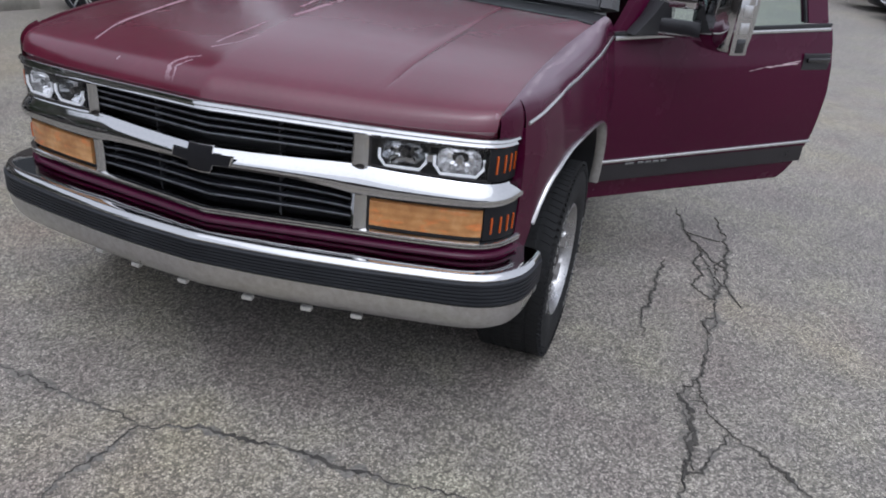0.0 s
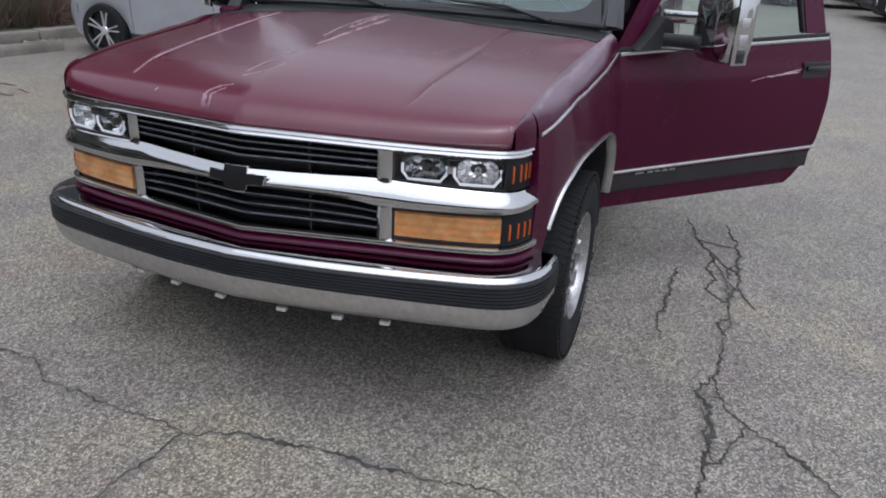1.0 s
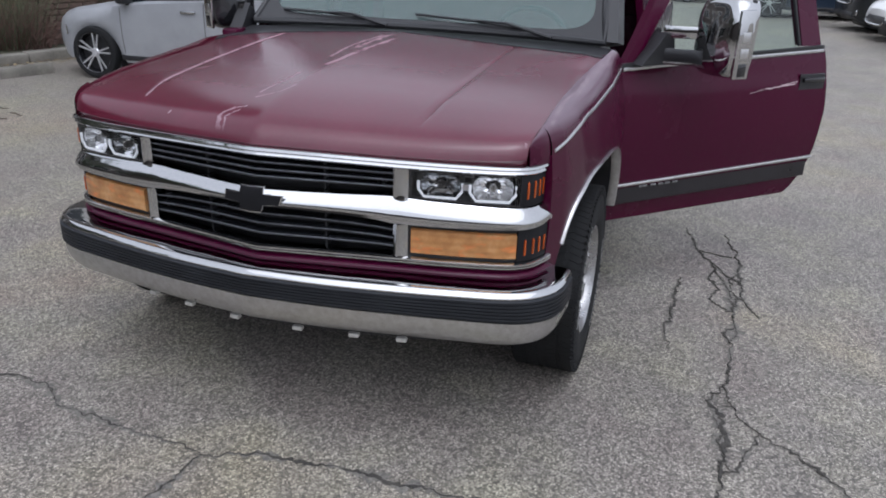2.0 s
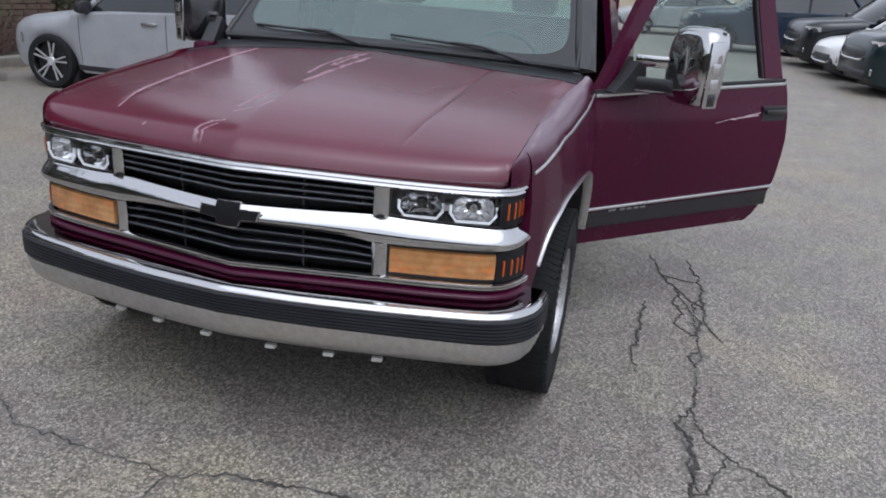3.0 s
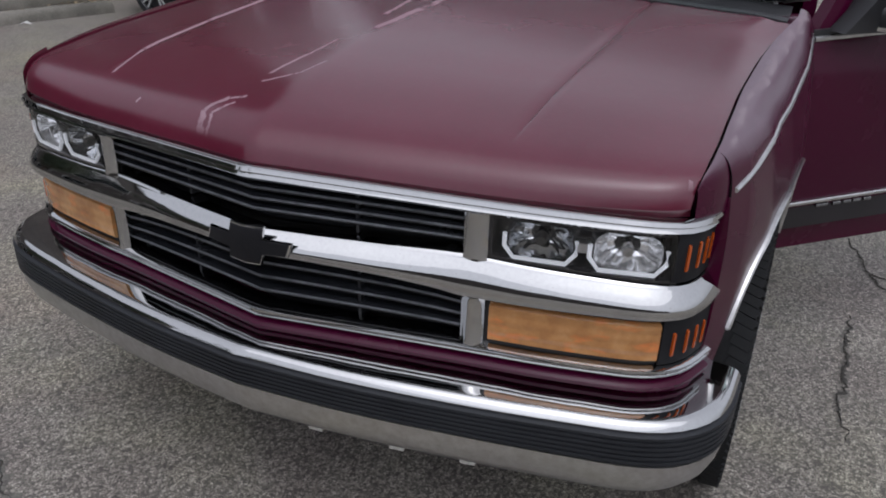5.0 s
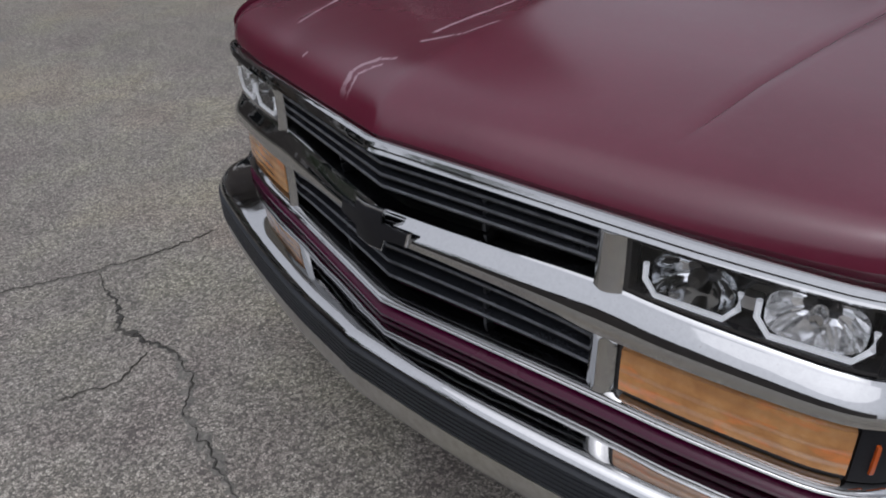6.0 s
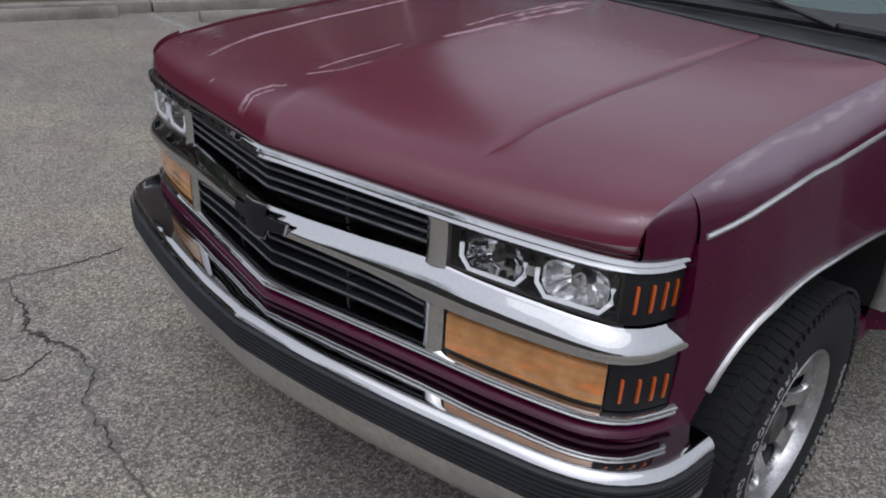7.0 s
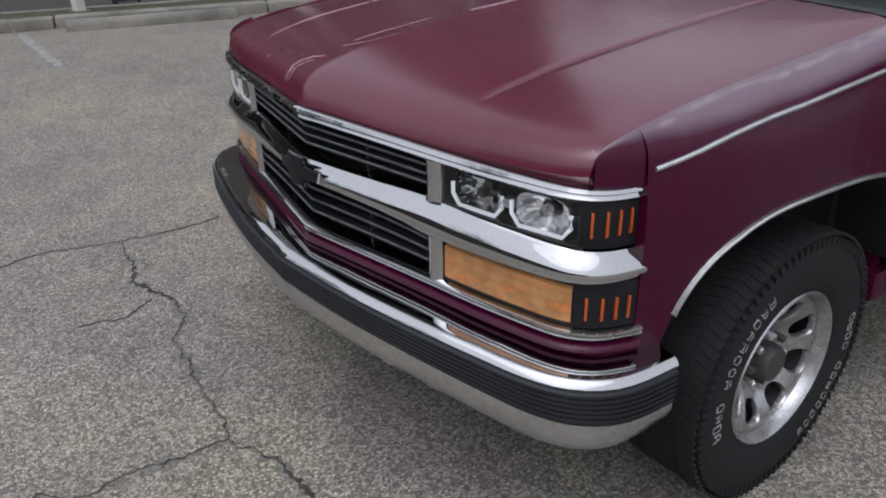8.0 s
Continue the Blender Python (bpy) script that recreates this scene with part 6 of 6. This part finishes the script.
# ---- trees ----
def tree(x, y, height, seed, spread=2.2, leaves=5200):
    rnd = random.Random(seed)
    t_ = thing("tree", "leafy green tree at the lot's edge, some added for reflections", "tree", Matrix.Translation((x, y, 0)), group="trees behind the lot")
    th = height * 0.42
    trunk_pts = [(0.05 * math.sin(i), 0.05 * math.cos(i * 1.3), th * i / 5) for i in range(6)]
    bm = tube(trunk_pts, [0.20, 0.17, 0.15, 0.14, 0.13, 0.12], k=10)
    tips = []
    for q in range(11):
        a = 2 * math.pi * q / 11 + rnd.uniform(-0.3, 0.3)
        z0 = th * rnd.uniform(0.55, 1.0)
        ln = spread * rnd.uniform(0.6, 1.05)
        p0 = Vector((0, 0, z0))
        p1 = p0 + Vector((math.cos(a) * ln * 0.45, math.sin(a) * ln * 0.45, height * 0.16))
        p2 = p0 + Vector((math.cos(a) * ln, math.sin(a) * ln, height * rnd.uniform(0.25, 0.5)))
        tube([p0, p1, p2], [0.07, 0.045, 0.015], bm, 6)
        tips += [p1, p2, p1.lerp(p2, 0.6)]
    tips += [Vector((rnd.gauss(0, spread * 0.3), rnd.gauss(0, spread * 0.3), height * rnd.uniform(0.7, 0.98))) for _ in range(10)]
    part("trunk", bm, BARK, t_)
    verts, faces = [], []
    for _ in range(leaves):
        c = rnd.choice(tips) + Vector((rnd.gauss(0, 0.19 * spread), rnd.gauss(0, 0.19 * spread), rnd.gauss(0, 0.155 * spread)))
        n_ = Vector((rnd.gauss(0, 1), rnd.gauss(0, 1), rnd.gauss(0.4, 1))).normalized()
        e1 = n_.orthogonal().normalized()
        e2 = n_.cross(e1)
        s1 = rnd.uniform(0.05, 0.11) * (1 if spread < 3 else 1.7)
        i0 = len(verts)
        verts += [tuple(c - e1 * s1), tuple(c + e2 * s1 * 0.5), tuple(c + e1 * s1), tuple(c - e2 * s1 * 0.5)]
        faces.append((i0, i0 + 1, i0 + 2, i0 + 3))
    me = bpy.data.meshes.new("crown")
    me.from_pydata(verts, [], faces)
    me.materials.append(LEAF)
    ob = new("crown", me)
    ob.parent = t_
    return t_


# the last four are out of view, added to darken left-side chrome reflections
for k, (x, y, h) in enumerate(((-8.6, 9.6, 6.6), (-7.0, 15.5, 7.0), (-14.5, -3.5, 7.5), (-15.5, -9.5, 8.5), (-13.5, -15.0, 8.0), (-9.0, -20.0, 8.5))):
    tree(x, y, h, 40 + k, 2.2, 5200)


# ---- parked cars ----
def car(name, label, m, paint, spec, group="parked cars"):
    """A car with its nose towards -y: l runs from nose to tail."""
    c = thing(name, label, "car", m, group=group)
    L, W, r = spec["L"], spec["W"], spec["r"]
    wl_ = spec["wheels"]
    top, belt = spec["top"], spec["belt"]
    cab0, cab1 = spec["cabin"]

    def width(l):
        return W * lerp([(0, 0.66), (0.06, 0.78), (0.18, 0.89), (0.45, 0.965), (1.0, 1.0), (L - 1.0, 1.0), (L - 0.3, 0.95), (L, 0.84)], l)

    def arch(l):
        for w0 in wl_:
            q = abs(l - w0) / (r * 1.16)
            if q < 1:
                return r * 0.82 + r * 1.13 * math.sqrt(1 - q * q) * 0.96
        return None
    ls = sorted({round(L * i / 60, 3) for i in range(61)} | {round(w0 + d * r * 1.16, 3) for w0 in wl_ for d in (-0.999, -0.97, -0.9, -0.75, -0.5, 0, 0.5, 0.75, 0.9, 0.97, 0.999)})
    rows = []
    for l in ls:
        zb = lerp([(0, 0.34), (0.2, 0.20), (L - 0.25, 0.22), (L, 0.36)], l)
        a = arch(l)
        zl = max(zb, a) if a else zb
        zt = min(lerp(top, l), lerp(belt, l)) if cab0 < l < cab1 else lerp(top, l)
        zs = lerp(belt, l) if cab0 < l < cab1 else zt - 0.10
        zs = max(zs - 0.03, zl + 0.05)
        w = width(l)
        half = []
        for i in range(9):
            f_ = i / 8
            z = zl + (zs - zl) * f_
            x = w - 0.05 * (1 - f_) ** 2 - 0.02 * f_ ** 3
            half.append((x, z))
        half += [(w - 0.05, zs + (zt - zs) * 0.6), (w - 0.13, zt), (w * 0.5, zt + 0.012), (0, zt + 0.018)]
        rows.append([Vector((x, l, z)) for x, z in half] + [Vector((-x, l, z)) for x, z in half[-2::-1]])
    bm, v2 = sheet(rows)
    caps(bm, v2)
    bmesh.ops.recalc_face_normals(bm, faces=bm.faces[:])
    part("body", bm, paint, c, smooth=42)
    # under-body
    part("underbody", box((0, L / 2, 0.30), (W * 1.7, L * 0.92, 0.20), bevel=0.05), BLACK, c)
    for w0 in wl_:
        part("wheel_well", box((0, w0, r + 0.02), (W * 1.82, r * 2.0, r * 1.75), bevel=0.05), BLACK, c)
    # greenhouse
    g0, g1, g2, g3 = spec["glass"]  # windscreen base, roof front, roof rear, rear glass base
    zr = spec["roof"]

    wb, wt = W - 0.09, W - 0.25
    zb0, zb1 = lerp(belt, g0) - 0.02, lerp(belt, g3) - 0.02
    roofp = [Vector((sx * wt * k, l, zr - dz)) for sx in (1,) for l, k, dz in ((g1, 0.93, 0.03), (g1 + 0.25, 1.0, 0.0), ((g1 + g2) / 2, 1.0, -0.015), (g2 - 0.2, 1.0, 0.01), (g2, 0.94, 0.04))]
    rows = []
    for p_ in roofp:
        rows.append([Vector((p_.x * f_, p_.y, p_.z + 0.03 * (1 - f_ * f_))) for f_ in (-1, -0.9, -0.5, 0, 0.5, 0.9, 1)])
    bm, v2 = sheet(rows)
    part("roof", bm, paint, c)
    sideb = [Vector((wb, l, lerp(belt, l) - 0.03)) for l in (g0 + 0.25, g0 + 0.6, (g1 + g2) / 2, g2 + 0.1, g3 - 0.12)]
    for sg in (-1, 1):
        def mx(v_):
            return Vector((v_.x * sg, v_.y, v_.z))
        bm, _ = sheet([[mx(v_) for v_ in sideb], [mx(v_) for v_ in roofp]])
        part("side_glass", bm, DARK_PANE, c, smooth=60)
        for (a, b_), wd in zip(((sideb[0], roofp[0]), (sideb[2], roofp[2]), (sideb[4], roofp[4])), (0.035, 0.028, 0.06)):
            part("pillar", tube([mx(a) + Vector((sg * 0.006, 0, 0)), mx(a.lerp(b_, 0.5)) + Vector((sg * 0.012, 0, 0)), mx(b_)], wd, k=8), paint if wd != 0.028 else BLACK, c)
        part("window_trim", tube([mx(v_) + Vector((sg * 0.008, 0, 0.01)) for v_ in sideb], 0.012, k=6), spec.get("trim", BLACK), c)
        part("roof_rail", tube([mx(v_) for v_ in roofp], 0.028, k=6), paint, c)
        # mirror, handles, door seams
        mp_ = sideb[0] + Vector((0.10, 0.10, 0.09))
        mi = part("wing_mirror", box((0, 0, 0), (0.20, 0.11, 0.13), bevel=0.04, m=Matrix.Translation(mx(mp_))), spec.get("mirror", paint), c)
        part("mirror_foot", box((0, 0, 0), (0.12, 0.05, 0.05), bevel=0.01, m=Matrix.Translation(mx(mp_ - Vector((0.09, -0.01, 0.06))))), BLACK, mi)
        for l in spec["handles"]:
            zh = lerp(belt, l) - 0.13
            part("door_handle", box((sg * (width(l) - 0.004), l, zh), (0.03, 0.18, 0.028), bevel=0.008), CHROME if spec.get("bright") else paint, c)
        for l in spec["seams"]:
            rws = []
            for i in range(9):
                z = 0.28 + (lerp(belt, l) - 0.05 - 0.28) * i / 8
                f_ = (z - 0.22) / (lerp(belt, l) - 0.25)
                x = width(l) - 0.05 * (1 - f_) ** 2 - 0.02 * f_ ** 3 + 0.0015
                rws.append([Vector((sg * x, l - 0.004, z)), Vector((sg * x, l + 0.004, z))])
            bm, _ = sheet(rws)
            part("door_seam", bm, BLACK, c, smooth=0)
        rws = []
        for i in range(11):
            l = wl_[0] + r * 1.2 + (wl_[1] - wl_[0] - r * 2.4) * i / 10
            rws.append([Vector((sg * (width(l) - 0.05 + 0.012), l, 0.23)), Vector((sg * (width(l) - 0.03), l, 0.27)), Vector((sg * (width(l) - 0.045), l, 0.30))])
        bm, _ = sheet(rws)
        part("sill", bm, BLACK, c)
        # lamps
        zl_ = lerp(top, 0.10) - spec.get("lamp_drop", 0.16)
        bm, v2 = sheet([[Vector((sg * (width(l) * k), l - 0.012, zl_ + dz)) for dz in (-0.055, 0.0, 0.05)] for l, k in ((0.06, 0.62), (0.045, 0.78), (0.09, 0.955), (0.30, 1.005))])
        part("headlamp", bm, spec.get("lamp", BOWL), c)
        bm, v2 = sheet([[Vector((sg * (width(l) * k), l + 0.012, lerp(top, L - 0.2) - 0.16 + dz)) for dz in (-0.07, 0.0, 0.07)] for l, k in ((L - 0.03, 0.6), (L - 0.03, 0.85), (L - 0.28, 1.0))])
        part("tail_lamp", bm, RED_LENS, c)
    for (l0, z0, l1, z1, nm) in ((g0, zb0, g1, zr - 0.03, "windscreen"), (g3, zb1, g2, zr - 0.04, "rear_glass")):
        rows = [[Vector((x * (wb + (wt * 0.94 - wb) * v_), l0 + (l1 - l0) * v_ + (0.25 if nm == "windscreen" else -0.12) * (abs(x) ** 2) * (1 - v_), z0 + (z1 - z0) * v_ + 0.035 * (1 - x * x) * v_)) for x in [i / 6 for i in range(-6, 7)]] for v_ in (0, 0.25, 0.5, 0.75, 1)]
        bm, _ = sheet(rows)
        part(nm, bm, DARK_PANE, c)
    # face
    zg = lerp(top, 0.05)
    gr = part("grille", box((0, 0.012, zg - 0.24), (W * 1.0, 0.06, 0.17), bevel=0.03), BLACK, c)
    ringp = [(W * 0.5 * math.copysign(abs(math.cos(a)) ** 0.5, math.cos(a)), -0.022, zg - 0.24 + 0.085 * math.copysign(abs(math.sin(a)) ** 0.5, math.sin(a))) for a in (math.pi + math.pi * q / 20 for q in range(21))]
    part("grille_surround", tube(ringp, 0.020, k=6), CHROME, gr)
    part("bumper_insert", box((0, 0.03, 0.36), (W * 1.3, 0.08, 0.12), bevel=0.03), BLACK, c)
    for sg in (-1, 1):
        part("fog_trim", box((sg * W * 0.72, 0.075, 0.40), (0.06, 0.05, 0.12), bevel=0.015), CHROME, c)
    # wheels
    for w0 in wl_:
        for sg in (-1, 1):
            wh = new("car_wheel")
            wh.parent = c
            wh.matrix_basis = pose(sg * (W - 0.10), w0, r, 15 * w0, 0, 0 if sg > 0 else 180)
            part("tyre", lathe([(r * 0.68, -0.09), (r * 0.8, -0.105), (r * 0.96, -0.095), (r, -0.07), (r, 0.07), (r * 0.96, 0.095), (r * 0.84, 0.105), (r * 0.75, 0.095)], 40), RUBBER, wh)
            rim_ = part("alloy_rim", lathe([(r * 0.74, 0.095), (r * 0.765, 0.10), (r * 0.73, 0.085), (r * 0.70, 0.03), (r * 0.68, -0.08)], 40), GLOSS_BLACK, wh)
            part("brake", lathe([(0.001, 0.01), (r * 0.62, 0.01), (r * 0.62, -0.04)], 24), BLACK, wh)
            bm = bmesh.new()
            for q in range(10):
                a = 2 * math.pi * q / 10 + (0.15 if q % 2 else -0.15)
                mm = Matrix.Rotation(a, 4, 'X') @ Matrix.Translation((0.075, 0, r * 0.42))
                bmesh.ops.create_cube(bm, size=1.0, matrix=mm @ Matrix.Rotation(0.06, 4, 'Y') @ Matrix.Diagonal((0.016, 0.015, r * 0.64, 1)))
            lathe([(0.001, 0.088), (r * 0.14, 0.086), (r * 0.18, 0.07)], 20, bm)
            part("spokes", bm, BRIGHT_ALLOY, rim_)
    return c


SEDAN = dict(L=4.55, W=0.885, r=0.292, wheels=(0.66, 3.34), cabin=(0.95, 3.88), glass=(0.80, 1.72, 2.85, 3.80), roof=1.45, handles=(1.93, 2.92), seams=(1.06, 2.12),
             top=[(0, 0.58), (0.10, 0.68), (0.35, 0.76), (0.95, 0.86), (3.9, 1.02), (4.4, 1.0), (4.55, 0.92)], belt=[(0, 0.66), (0.8, 0.82), (1.36, 0.88), (2.53, 0.965), (3.9, 1.02), (4.55, 0.92)])
CROSSOVER = dict(L=4.65, W=0.925, r=0.36, wheels=(0.88, 3.62), cabin=(1.2, 4.4), glass=(1.12, 1.95, 3.95, 4.45), roof=1.66, handles=(2.4, 3.3), seams=(1.42, 2.55), lamp_drop=0.10,
                 top=[(0, 0.80), (0.08, 0.95), (0.3, 1.02), (1.2, 1.12), (4.4, 1.16), (4.65, 1.0)], belt=[(0, 0.9), (1.2, 1.08), (4.4, 1.16), (4.65, 1.0)])
car("sedan", "silver-white sedan with dark alloy wheels beside kerb", pose(-5.94, 5.21, 0, 0, 0, -88) @ Matrix.Translation((-0.80, 0, 0)), SILVER_WHITE, dict(SEDAN, bright=True, trim=BLACK, mirror=BLACK))
car("crossover", "dark teal crossover with chrome grille parked in a row", pose(4.43, 13.20, 0, 0, 0, -80), TEAL_PAINT, CROSSOVER)
car("sedan", "white sedan with red lamps parked in a row", pose(4.33, 15.48, 0, 0, 0, -80), WHITE_PAINT, SEDAN)
car("crossover", "black crossover parked beside the white sedan", pose(4.01, 17.61, 0, 0, 0, -80), BLACK_PAINT, CROSSOVER)
car("crossover", "white crossover parked in the back row", pose(4.16, 23.06, 0, 0, 0, -80), WHITE_PAINT, CROSSOVER)
car("crossover", "slate blue crossover parked further along the lot", pose(1.62, 20.56, 0, 0, 0, -83), BLUE_PAINT, CROSSOVER)
car("sedan", "silver-white sedan parked at the far end", pose(-0.38, 25.01, 0, 0, 0, -75), SILVER_WHITE, SEDAN)

# cream building behind the row of cars
cream = thing("apartment_building", "cream stucco building behind the row of cars", "building", pose(10, 44, 0, 0, 0, -8))
part("wall", box((0, 4, 3.6), (34, 8, 7.2), bevel=0.05), STUCCO, cream)
part("roof", box((0, 4, 7.35), (35, 9, 0.3), bevel=0.05), ROOFING, cream)
for i in range(9):
    for z in (1.7, 4.9):
        w_ = part("window", box((-14.4 + i * 3.6, -0.05, z), (1.5, 0.14, 1.5), bevel=0.02), POST, cream)
        part("pane", box((-14.4 + i * 3.6, -0.13, z), (1.3, 0.03, 1.3)), DARK_PANE, w_)

# unseen low dark building added behind the camera to shape the chrome reflections
south = thing("shop_building", "unseen long low brown building added for chrome reflections", "building", pose(2, -16, 0))
part("wall", box((0, -3, 2.1), (46, 6, 4.2), bevel=0.05), GREY_WALL, south)
part("roof", box((0, -3, 4.35), (47, 7, 0.3), bevel=0.05), ROOFING, south)
